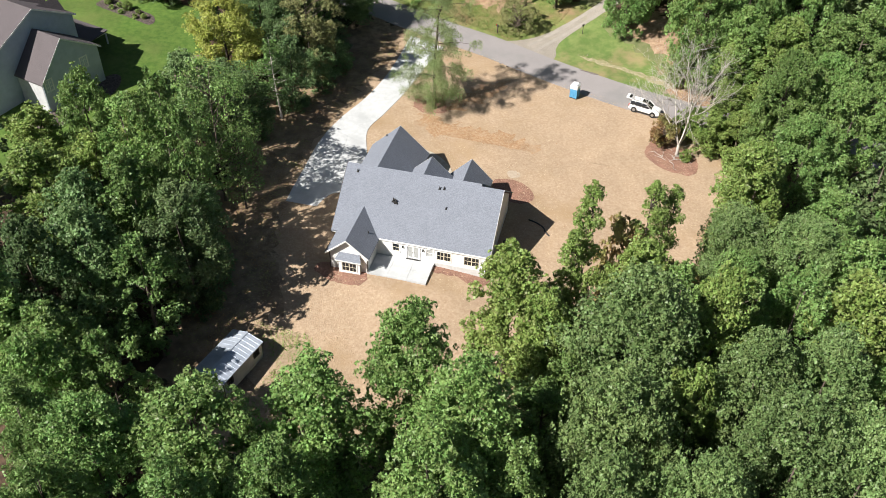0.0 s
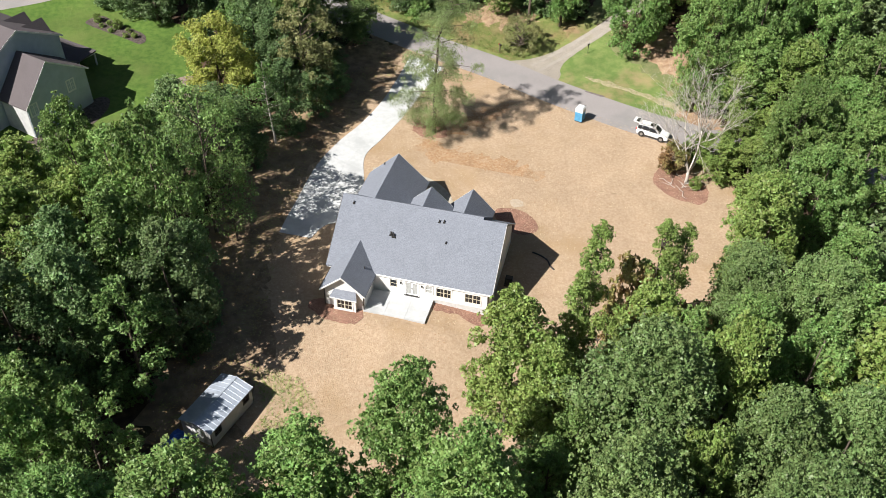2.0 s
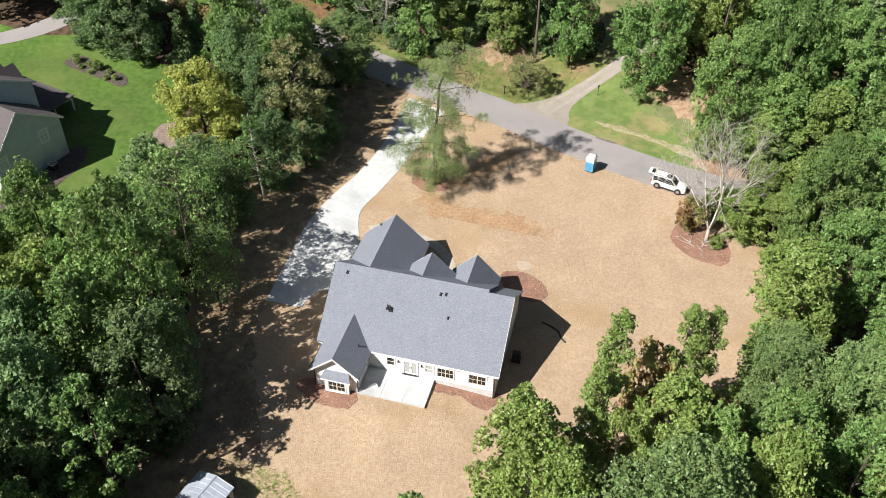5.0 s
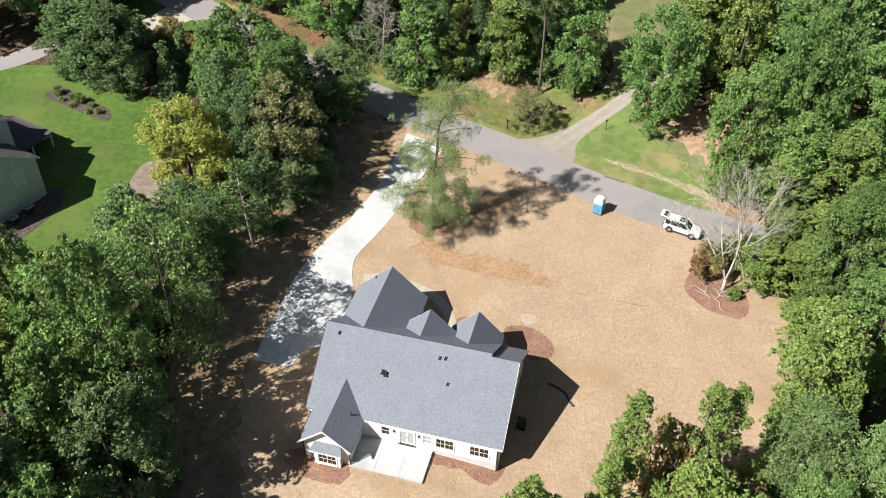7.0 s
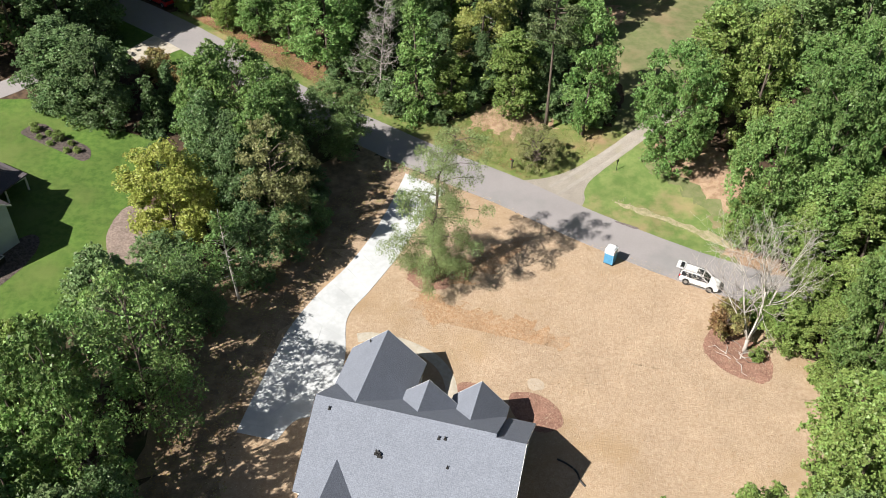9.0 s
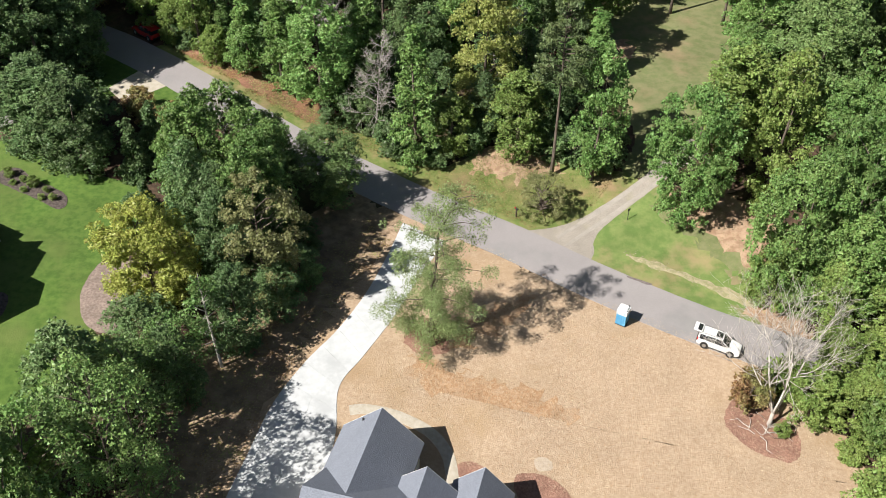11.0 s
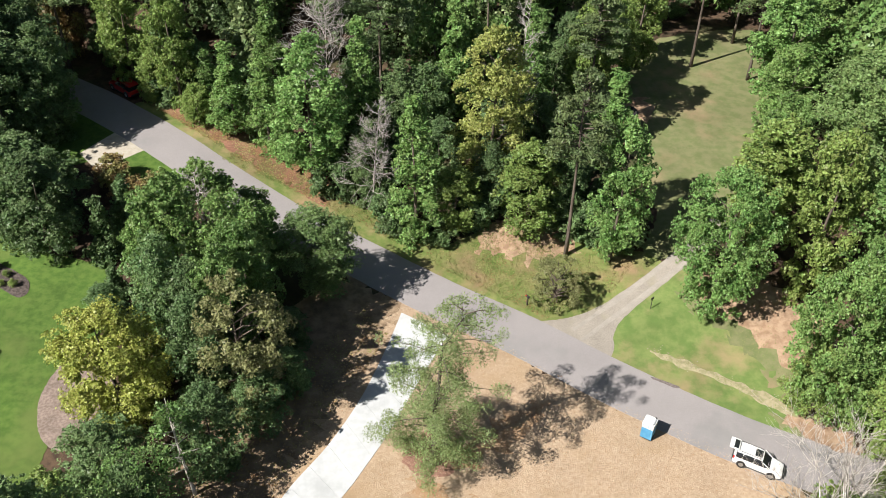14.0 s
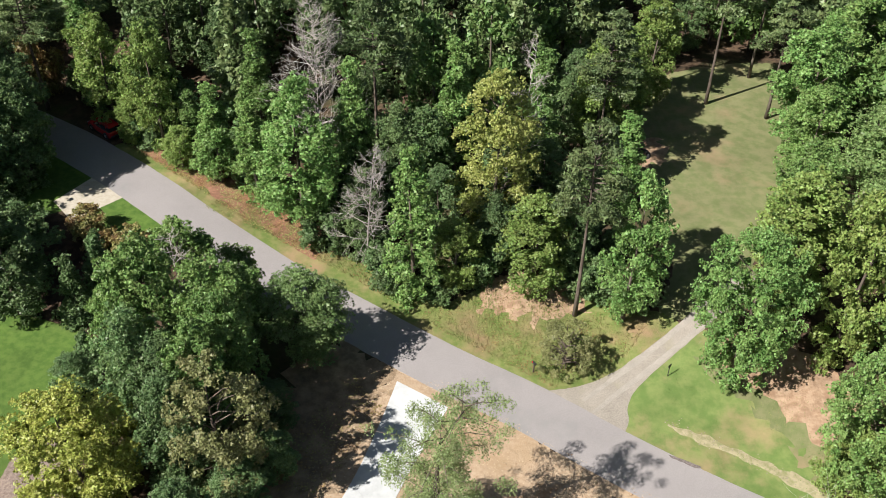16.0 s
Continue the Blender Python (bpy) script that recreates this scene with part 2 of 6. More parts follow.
M_LEAF = {
    "bright": shade("bright_leaves", (0.135, 0.234, 0.0657), (0.229, 0.342, 0.109), per_object=0.3, per_island=0.66, **LEAF),
    "oak": shade("olive_leaves", (0.144, 0.224, 0.0786), (0.219, 0.311, 0.115), per_object=0.3, per_island=0.6, **LEAF),
    "dark": shade("dark_leaves", (0.11, 0.18, 0.0707), (0.181, 0.263, 0.106), per_object=0.35, per_island=0.6, **LEAF),
    "yellow": shade("yellowing_leaves", (0.309, 0.351, 0.0795), (0.427, 0.449, 0.117), per_object=0.02, per_island=0.6, **LEAF),
    "lime": shade("yellow_green_leaves", (0.177, 0.259, 0.0662), (0.271, 0.35, 0.102), per_object=0.16, per_island=0.66, **LEAF),
    "pine": shade("pine_needles", (0.119, 0.177, 0.0765), (0.196, 0.257, 0.105), per_object=0.3, per_island=0.5, **LEAF),
    "gold": shade("drooping_yellow_green_leaves", (0.279, 0.328, 0.091), (0.419, 0.438, 0.143), per_object=0.02, per_island=0.55, **LEAF),
    "airy": shade("feathery_leaves", (0.171, 0.234, 0.0872), (0.258, 0.321, 0.133), per_object=0.2, per_island=0.55, **LEAF),
    "rust": shade("rusty_leaves", (0.287, 0.174, 0.0828), (0.261, 0.278, 0.101), per_object=0.2, per_island=0.6, **LEAF),
    "tan": shade("browning_leaves", (0.192, 0.214, 0.0836), (0.303, 0.304, 0.138), per_object=0.1, per_island=0.5, **LEAF),
}


# ---------------------------------------------------------------- makers
def mesh_of(name, verts, faces, material, smooth=False):
    me = bpy.data.meshes.new(name)
    me.from_pydata([tuple(v) for v in verts], [], [tuple(f) for f in faces])
    me.materials.append(material)
    if smooth:
        me.polygons.foreach_set("use_smooth", [True] * len(me.polygons))
    me.update()
    return me


def part(name, bm, material, parent=None, label=""):
    """One bmesh as ONE mesh object, under a thing or a part."""
    me = bpy.data.meshes.new(name)
    bm.normal_update()
    bm.to_mesh(me)
    bm.free()
    me.materials.append(material)
    ob = new(name, me)
    ob.parent = parent
    return tagged(ob, label)


def thing(name, m, label, category, group="", kind=""):
    ob = new(name)
    ob.empty_display_size = 0.3
    ob.matrix_basis = m
    return tagged(ob, label, category, group, kind)


def box(x0, x1, y0, y1, z0, z1, bevel=0.0, bm=None):
    bm = bm or bmesh.new()
    made = bmesh.ops.create_cube(bm, size=1, matrix=Matrix.Translation(((x0 + x1) / 2, (y0 + y1) / 2, (z0 + z1) / 2)) @ Matrix.Diagonal((x1 - x0, y1 - y0, z1 - z0, 1)))
    if bevel:
        edges = {e for v in made["verts"] for e in v.link_edges}
        bmesh.ops.bevel(bm, geom=list(edges), offset=bevel, segments=2, affect="EDGES")
    return bm


def rod(a, b, r0, r1=None, sides=8, bm=None):
    bm = bm or bmesh.new()
    a, b = Vector(a), Vector(b)
    d = b - a
    m = Matrix.Translation((a + b) / 2) @ d.to_track_quat("Z", "Y").to_matrix().to_4x4()
    bmesh.ops.create_cone(bm, cap_ends=True, segments=sides, radius1=r0, radius2=r0 if r1 is None else r1, depth=d.length, matrix=m)
    return bm


def solid(points, thick, bm=None, down=True):
    """A slab under a polygon of 3D points."""
    bm = bm or bmesh.new()
    top = [bm.verts.new(p) for p in points]
    low = [bm.verts.new(Vector(p) - Vector((0, 0, thick))) for p in points]
    bm.faces.new(top)
    bm.faces.new(low[::-1])
    k = len(points)
    for i in range(k):
        j = (i + 1) % k
        bm.faces.new((top[j], top[i], low[i], low[j]))
    bmesh.ops.recalc_face_normals(bm, faces=bm.faces)
    return bm


def spline(points, per=8, closed=False):
    pts = [Vector(p) for p in points]
    k = len(pts)
    out = []
    for i in range(k if closed else k - 1):
        if closed:
            a, b, c, d = (pts[(i + j - 1) % k] for j in range(4))
        else:
            a, b, c, d = pts[max(i - 1, 0)], pts[i], pts[i + 1], pts[min(i + 2, k - 1)]
        for s in range(per):
            t = s / per
            out.append(0.5 * ((2 * b) + (c - a) * t + (2 * a - 5 * b + 4 * c - d) * t * t + (3 * b - a - 3 * c + d) * t ** 3))
    if not closed:
        out.append(pts[-1])
    return out


# ---------------------------------------------------------------- ground
def eased(v):
    v = min(max(v, 0.0), 1.0)
    return v * v * (3 - 2 * v)


def ground_z(x, y):
    """A lot that climbs towards the road, with the house's pad banked up behind it, and a bank that rises beyond the road."""
    past = 0.55 * x + 0.83 * (y - 119.3)
    bank = 4.5 * (1 - math.exp(-max(past - 2, 0) ** 2 / 400)) + 1.3 * eased((-x - 12) / 20) * eased((y - 125) / 12)
    pad = 0.85 * math.exp(-(((x + 4) / 8.0) ** 2 + ((y - 66.5) / 4.5) ** 2))
    return 0.075 * (y - 70) - 0.035 * x + pad + bank + 0.1 * noise.noise(Vector((x * 0.09, y * 0.09, 3.0)))


def sheet(name, outline, lift, material, label, category, rough_edge=0.25, per=14, step=2.0, kind="structure"):
    """A patch of ground cover: a smooth closed outline, cut along a grid and laid on the ground."""
    pts = spline([(x, y, 0) for x, y in outline], per, True)
    pts = [p + Vector((noise.noise(p * 0.9) + 0.6 * noise.noise(p * 2.3), noise.noise(p * 0.9 + Vector((9, 4, 2))) + 0.6 * noise.noise(p * 2.3 + Vector((3, 1, 7))), 0)) * rough_edge for p in pts]
    bm = bmesh.new()
    bm.faces.new([bm.verts.new(p) for p in pts])
    if bm.faces[:][0].normal.z < 0:
        bmesh.ops.reverse_faces(bm, faces=bm.faces)
    bm.normal_update()
    xs, ys = [p.x for p in pts], [p.y for p in pts]
    bmesh.ops.triangulate(bm, faces=bm.faces)
    for axis, lo, hi in ((0, min(xs), max(xs)), (1, min(ys), max(ys))):
        c = math.ceil(lo / step) * step
        while c < hi:
            co, no = [0, 0, 0], [0, 0, 0]
            co[axis], no[axis] = c, 1
            bmesh.ops.bisect_plane(bm, geom=bm.verts[:] + bm.edges[:] + bm.faces[:], plane_co=co, plane_no=no)
            c += step
    for v in bm.verts:
        v.co.z = ground_z(v.co.x, v.co.y) + lift
    bmesh.ops.recalc_face_normals(bm, faces=bm.faces)
    if sum(f.normal.z for f in bm.faces) < 0:
        bmesh.ops.reverse_faces(bm, faces=bm.faces)
    ob = part(name, bm, material)
    return tagged(ob, label, category, kind=kind)


def ribbon(name, middle, halves, lift, material, label, category, per=8, edge=0.05, skirt=0.12):
    """A road or path along a middle line, with a real edge."""
    pts = spline([(x, y, h) for (x, y), h in zip(middle, halves)], per)
    verts, faces = [], []
    across = 6
    for i, p in enumerate(pts):
        d = (pts[min(i + 1, len(pts) - 1)] - pts[max(i - 1, 0)]).to_2d().normalized()
        side = Vector((-d.y, d.x))
        h = p.z
        for k in range(across + 1):
            f = -1 + 2 * k / across
            w = h + (edge * noise.noise(Vector((p.x * 0.8, p.y * 0.8, k))) if k in (0, across) else 0)
            q = p.to_2d() + side * f * w
            verts.append((q.x, q.y, ground_z(q.x, q.y) + lift + 0.03 * (1 - f * f)))
        for f in (-1, 1):
            q = p.to_2d() + side * f * (h + 0.02)
            verts.append((q.x, q.y, ground_z(q.x, q.y) + lift - skirt))
    w = across + 3
    for i in range(len(pts) - 1):
        a, b = i * w, (i + 1) * w
        for k in range(across):
            faces.append((a + k + 1, a + k, b + k, b + k + 1))
        faces.append((a, a + across + 1, b + across + 1, b))
        faces.append((a + across + 2, a + across, b + across, b + across + 2))
    ob = new(name, mesh_of(name, verts, faces, material))
    return tagged(ob, label, category, kind="structure")


def ground_sheet():
    xs = [-900, -500, -280, -160] + [x for x in range(-110, 111, 2)] + [160, 280, 500, 900]
    ys = [-700, -300, -120, -40] + [y for y in range(0, 231, 2)] + [300, 420, 600, 1000, 1600]
    verts = [(x, y, ground_z(max(min(x, 200), -200), max(min(y, 300), -150))) for y in ys for x in xs]
    w = len(xs)
    faces = [(j * w + i, j * w + i + 1, (j + 1) * w + i + 1, (j + 1) * w + i) for j in range(len(ys) - 1) for i in range(w - 1)]
    tagged(new("ground", mesh_of("ground", verts, faces, M_FLOOR, True)), "brown leaf litter forest floor on a gentle slope", "ground", kind="structure")


ground_sheet()
LOT = [(-22.5, 49), (-23, 60), (-21.5, 70), (-21.5, 78), (-20, 90), (-16, 100), (-10, 110.5), (-6, 118), (0, 117.5), (9, 111), (17, 106.5), (25, 102.5), (31, 98.5),
       (33, 95), (36.5, 90), (36, 84), (31, 77), (23, 72), (16, 70), (13, 63), (10, 56), (6, 49), (-6, 46), (-16, 46)]
sheet("straw_lot", LOT, 0.03, M_STRAW, "bare lot covered with pale golden straw mulch", "ground", 1.3)
sheet("straw_lot", [(13.5, 66), (17, 71.5), (23, 74), (31, 78), (31, 73), (27, 66.5), (21, 62.4), (14, 61.5)], 0.026, M_STRAW, "thin straw mulch reaching under the edge of the trees", "ground", 1.0)
sheet("bare_earth", [(-4, 97.5), (-1, 97), (2.5, 95.8), (6, 95.4), (10, 93.6), (12.5, 91.6), (9, 91.9), (5, 93.2), (1, 94.0), (-3, 94.8)], 0.045, M_STAIN, "orange-brown straw near a tree", "bare earth", 1.6)
sheet("bare_earth", [(7.7, 86.6), (8.3, 87.3), (9.2, 87.0), (9.4, 86.4), (8.6, 86.1), (7.9, 86.2)], 0.062, M_SAND, "pale dusty spill on the straw", "bare earth", 0.3, step=0.5)
sheet("bare_earth", [(1, 99.5), (4, 101), (7.5, 104), (9, 107), (5.5, 105.5), (2, 102.5)], 0.045, M_STAIN, "orange-brown straw patch beside a tree", "bare earth", 1.4)
# darker sheet over the straw, painted in where the trees' shade falls
sheet("bare_earth", [(-26, 52), (-27, 64), (-26, 78), (-25.5, 92), (-23, 102), (-18, 112), (-13.5, 120.5), (-9.4, 121.8), (-5.6, 117), (-9.2, 108), (-13.9, 98), (-17.6, 88), (-18.9, 77), (-17.4, 66), (-18.6, 54)], 0.046, M_SHADESOIL, "brown soil and leaf litter, darkened to deepen tree shade", "bare earth", 2.4)
LAWN_W = [(-46, 84), (-39, 87), (-36.2, 92), (-34.3, 99.5), (-36.3, 104), (-34.4, 109.5), (-33.6, 115), (-34.4, 121.0), (-38.5, 122.8), (-43, 124), (-51.0, 128.7), (-58.0, 128.7),
          (-74.3, 132.0), (-95, 125), (-92, 95), (-70, 78)]
sheet("lawn", LAWN_W, 0.03, M_LAWN, "mown bright green lawn round the neighbouring house", "lawn", 0.2)
sheet("lawn", [(14.4, 112.2), (15.0, 115.4), (18.4, 119.6), (23.8, 124.0), (27.0, 121.0), (31.4, 117.4), (34.6, 112.0), (36.7, 103.9), (33, 102.4), (26, 105.4), (16.8, 111)], 0.03, M_DRYLAWN, "green roadside lawn beside a gravel lane", "lawn", 0.3)
sheet("bare_earth", [(24.6, 122.6), (23.8, 119.2), (27.4, 115.6), (30.2, 111.6), (31.0, 108.2), (29.8, 105.6), (32.2, 102.8), (36.0, 103.2), (37.0, 111), (34, 118), (28.6, 123)], 0.038, M_FADED, "thin faded grass between lawn and bare earth", "bare earth", 1.5)
sheet("lawn", [(12.5, 113.5), (9.5, 115.0), (3.4, 118.5), (-2, 121.2), (-8.2, 125.2), (-13.6, 130.0), (-19.8, 133.4), (-25.8, 137.2), (-33.4, 143.2), (-38.9, 147.6), (-41, 149.5), (-38.5, 150.6), (-31.5, 145.9), (-23.6, 140.2), (-17.0, 136.0), (-8, 132.6), (-1.5, 127.8), (4.8, 130.6),
               (12.7, 130.8), (18.6, 127.1), (22.4, 124.6), (20.6, 121.6), (17.0, 118.4), (14.0, 115.2)], 0.03, M_ROUGH, "patchy grass verge with fallen leaves along the road", "grass verge", 0.3)
sheet("clearing", [(20.5, 125.1), (22.7, 131.0), (22.0, 138.8), (19.2, 146.7), (18.6, 153.0), (22.6, 160.6), (28.5, 168.4), (43.6, 172.7), (44.2, 163.7), (41.6, 155.7), (39.0, 147.8), (34.2, 138.3), (28.9, 128.0)],
      0.03, M_FADED, "faded grass clearing with bare earth among the trees", "clearing", 0.5)
sheet("lawn", [(-36.4, 140.6), (-32.6, 138.0), (-29.6, 134.5), (-35.6, 132.4), (-39.4, 136.8), (-38.0, 140.2)], 0.03, M_LAWN, "small green lawn corner beside the road", "lawn", 0.15)
sheet("lawn", [(-43.7, 137.2), (-42.0, 139.1), (-40.6, 143.9), (-45.4, 147.6), (-51.0, 150.8), (-56.9, 143.9), (-49.1, 136.2)], 0.03, M_LAWN, "shaded lawn beside a concrete apron", "lawn", 0.2)
ROAD = [(88, 84), (60, 91.5), (45, 96.8), (32, 101.2), (24, 104.8), (15, 110), (7.5, 114.8), (0, 119.0), (-9, 124.6), (-15.5, 128.6), (-21.3, 132.5), (-26.8, 136.3), (-34.4, 142.2), (-39.9, 146.3), (-47.6, 151.4), (-60, 158), (-82, 168)]
ribbon("road", ROAD, [2.8] * len(ROAD), 0.05, M_ROAD, "worn grey asphalt country road without markings", "road")
sheet("lane", [(7.6, 116.2), (9.2, 117.1), (11.4, 117.5), (14.4, 118.7), (18.2, 121.3), (22.2, 124.5), (26.0, 127.9), (29.4, 131.2), (31.2, 129.4), (27.0, 125.8), (23.3, 122.7), (19.7, 119.7), (17.3, 117.4), (16.3, 115.6), (16.0, 113.6), (14.4, 111.4), (10.6, 113.6)], 0.045, M_LANE, "pale gravel lane leaving the road", "lane", 0.08, per=6, step=1.0)
for shift in (-0.68, 0.68):
    ribbon("wheel_track", [(12.6 + shift * 0.5, 115.4 - shift), (15.2 + shift * 0.6, 117.6 - shift * 0.8), (18.9 + shift * 0.63, 120.5 - shift * 0.77), (22.7 + shift * 0.65, 123.6 - shift * 0.76), (26.5 + shift * 0.65, 126.9 - shift * 0.76), (29.8 + shift * 0.65, 129.9 - shift * 0.76)], [0.2, 0.3, 0.34, 0.32, 0.3, 0.3], 0.036, M_TRACK, "smooth pale wheel track worn into a gravel lane", "lane", edge=0.14, skirt=0.05)
sheet("apron", [(-40.9, 144.3), (-44.0, 139.3), (-41.0, 136.2), (-36.4, 140.9)], 0.046, M_TAN, "tan concrete driveway apron beside the road", "driveway", 0.0, per=1)
ribbon("path", [(-51.1, 135.8), (-56.7, 130.8), (-62.1, 127.4), (-70, 124), (-84, 121)], [1.5, 1.5, 1.4, 1.4, 1.4], 0.05, M_ROAD, "grey paved driveway curving over the lawn", "driveway")


def driveway():
    """Concrete slabs between two edge lines."""
    west = spline([(-18.3, 80.1, 0), (-17.8, 82.6, 0), (-17.0, 86, 0), (-15.6, 91.8, 0), (-13.3, 96.8, 0), (-10.6, 101.2, 0), (-8.2, 106.4, 0), (-6.4, 112, 0), (-5.0, 117.4, 0)], 8)
    east = spline([(-14.7, 79.4, 0), (-13.3, 81.6, 0), (-10.6, 83.0, 0), (-9.6, 88.6, 0), (-9.8, 94, 0), (-7.9, 97.8, 0), (-5.4, 102.8, 0), (-3.0, 108.6, 0), (-0.2, 114.6, 0)], 8)
    root = thing("driveway", Matrix(), "pale new concrete driveway with slab joints", "driveway", kind="structure")
    for a in range(0, 64, 4):
        halves = ((0.0, 0.5), (0.5, 1.0)) if a < 28 else ((0.0, 1.0),)
        for lo, hi in halves:
            bm = bmesh.new()
            rows = []
            for i in range(a, a + 5):
                w, e = west[i], east[i]
                if i == a:
                    w, e = w.lerp(west[i + 1], 0.02), e.lerp(east[i + 1], 0.02)
                row = []
                for k in range(5):
                    p = w.lerp(e, lo + (hi - lo) * k / 4 + (0.002 if k == 0 and lo else 0))
                    row.append((p.x, p.y, ground_z(p.x, p.y) + 0.07))
                rows.append(row)
            top = [[bm.verts.new(p) for p in row] for row in rows]
            for i in range(4):
                for k in range(4):
                    bm.faces.new((top[i][k], top[i][k + 1], top[i + 1][k + 1], top[i + 1][k]))
            rim = top[0] + [r[-1] for r in top[1:]] + top[-1][-2::-1] + [r[0] for r in top[-2:0:-1]]
            low = [bm.verts.new(v.co - Vector((0, 0, 0.15))) for v in rim]
            for i in range(len(rim)):
                j = (i + 1) % len(rim)
                bm.faces.new((rim[j], rim[i], low[i], low[j]))
            bmesh.ops.recalc_face_normals(bm, faces=bm.faces)
            part("slab", bm, M_CONC, root)


driveway()
ribbon("front_walk", [(-8.6, 91.5), (-7.0, 91.7), (-4.2, 91.1), (-1.3, 89.5), (0.3, 87.2), (0.8, 84.2)], [0.55] * 6, 0.06, M_TAN, "curved tan concrete walk round the front of the house", "walk", edge=0.0)
sheet("mulch_bed", [(-0.2, 102.0), (-1.6, 103.3), (-3.6, 101.9), (-4.1, 99.8), (-2.2, 98.4), (0.2, 98.8)], 0.06, M_MULCH, "reddish bark mulch ring under a tree", "mulch bed", 0.3)
sheet("mulch_bed", [(25.9, 93.2), (25.7, 91.2), (27.6, 89.0), (30.4, 87.9), (32.0, 89.6), (31.6, 92.2), (29, 94.4), (27.2, 94.6)], 0.06, M_MULCH, "red-brown mulch bed at the foot of a dead tree", "mulch bed", 0.2)
sheet("mulch_bed", [(6.2, 83.3), (6.2, 85.4), (8.4, 85.6), (10.5, 84), (10.6, 82), (8.3, 81.4)], 0.06, M_MULCH, "red-brown mulch bed at the house front corner", "mulch bed", 0.15)
sheet("mulch_bed", [(1.0, 86.0), (2.4, 86.6), (4.0, 85.4), (3.6, 83.2), (1.2, 83.4)], 0.06, M_MULCH, "narrow red-brown mulch bed along the front wall", "mulch bed", 0.1)
sheet("mulch_bed", [(-13.4, 70.2), (-13.5, 68.8), (-11.4, 67.3), (-8.6, 66.8), (-8.2, 68.6), (-9.6, 70.6)], 0.06, M_MULCH, "red-brown mulch bed round the rear wing", "mulch bed", 0.2)
sheet("mulch_bed", [(-0.9, 70.9), (4.7, 69.6), (5.0, 68.4), (3.8, 67.3), (1.4, 68.6), (-1.0, 69.2)], 0.06, M_MULCH, "red-brown mulch strip along the back wall", "mulch bed", 0.2)
sheet("mulch_bed", [(-52.2, 122.1), (-50.5, 124), (-47.3, 122), (-43, 119.4), (-43, 117), (-46.2, 118.6), (-49.5, 120.2)], 0.06, M_DARKMULCH, "dark mulch island bed in the lawn", "mulch bed", 0.1)
sheet("mulch_bed", [(-35.2, 109.6), (-36.6, 107), (-36.6, 104), (-34.9, 100.3), (-32, 100), (-31, 108)], 0.055, M_PALEMULCH, "faded grey-brown mulch bed beside the lawn edge", "mulch bed", 0.1)
# this bed also covers the wall's shadow, painted dark along with the mulch
sheet("mulch_bed", [(-50.6, 94.6), (-51.6, 91.6), (-48.0, 92.4), (-45.2, 96.2), (-43.4, 100.4), (-43.6, 103.6), (-45.4, 103.6), (-47.6, 99.2)], 0.06, M_DARKMULCH, "brown mulch bed, its dark sheet covering the house shadow too", "mulch bed", 0.1)
sheet("bare_earth", [(25.5, 120.0), (29.6, 115.8), (33.3, 110.3), (36.2, 109.2), (37.2, 115.3), (32.0, 122.6), (27.2, 123.8)], 0.045, M_CLAY, "bare reddish earth under roadside trees", "bare earth", 1.6)
sheet("bare_earth", [(3.0, 127.1), (6.0, 125.7), (11.8, 125.8), (13.2, 128.3), (7.8, 130.8), (3.0, 129.6)], 0.045, M_CLAY, "leaf-strewn bare earth under trees", "bare earth", 1.6)
sheet("bare_earth", [(21.2, 146.7), (23.6, 147.8), (25.4, 151.3), (23.9, 153.1), (20.8, 150.2)], 0.045, M_CLAY, "bare reddish earth at the clearing edge", "bare earth", 1.6)
sheet("bare_earth", [(-14.6, 133.6), (-18.4, 136.0), (-24.6, 140.2), (-32.4, 146.0), (-38.6, 150.6), (-36.4, 153.2), (-29.6, 149.2), (-22.0, 143.6), (-14.6, 138.0)], 0.05, M_LEAFBANK, "rust-brown leaf litter bank along the road", "leaf bank", 0.5)

# the shallow ditch of dry grass beside the road, and a damp patch on the asphalt edge
ribbon("ditch", [(19.6, 113.6), (22.2, 112.3), (25.4, 110.7), (28.6, 108.9), (30.6, 107.6), (32.2, 106.4)], [0.1, 0.4, 0.36, 0.5, 0.6, 0.3], 0.04, M_DRY, "tan strip of dry grass and rubble in a shallow ditch", "ditch", edge=0.55, skirt=0.06)
sheet("damp_patch", [(19.3, 110.5), (20.4, 110.1), (21.7, 109.4), (21.4, 109.25), (20.2, 109.8), (19.4, 110.25)], 0.085, M_DAMP, "dark brownish damp patch on the asphalt edge", "stain", 0.12, step=0.5)
sheet("bare_earth", [(31.2, 106.6), (32.9, 109.0), (34.5, 107.2), (36.7, 103.5), (35, 101.6), (32.2, 104)], 0.05, M_CLAY, "bare reddish earth between lawn and trees", "bare earth", 1.2)


# ---------------------------------------------------------------- the new house
HOUSE = pose(4.744, 67.80, 0, 0, 0, -14.4)
EAVE, PITCH = 3.02, 0.763
house = thing("house", HOUSE, "new white single-storey house with grey shingled gables", "house")


def roof_plane(name, points, material, parent, thick=0.16, label=""):
    """A roof slab; its UV runs along the eave and up the slope, in metres."""
    pts = [Vector(p) for p in points]
    n = (pts[1] - pts[0]).cross(pts[2] - pts[0]).normalized()
    if n.z < 0:
        n = -n
    along = Vector((0, 0, 1)).cross(n).normalized()
    up = n.cross(along)
    bm = solid(points, thick)
    uv = bm.loops.layers.uv.new("UVMap")
    for f in bm.faces:
        for l in f.loops:
            l[uv].uv = (l.vert.co.dot(along), l.vert.co.dot(up))
    return part(name, bm, material, parent, label)


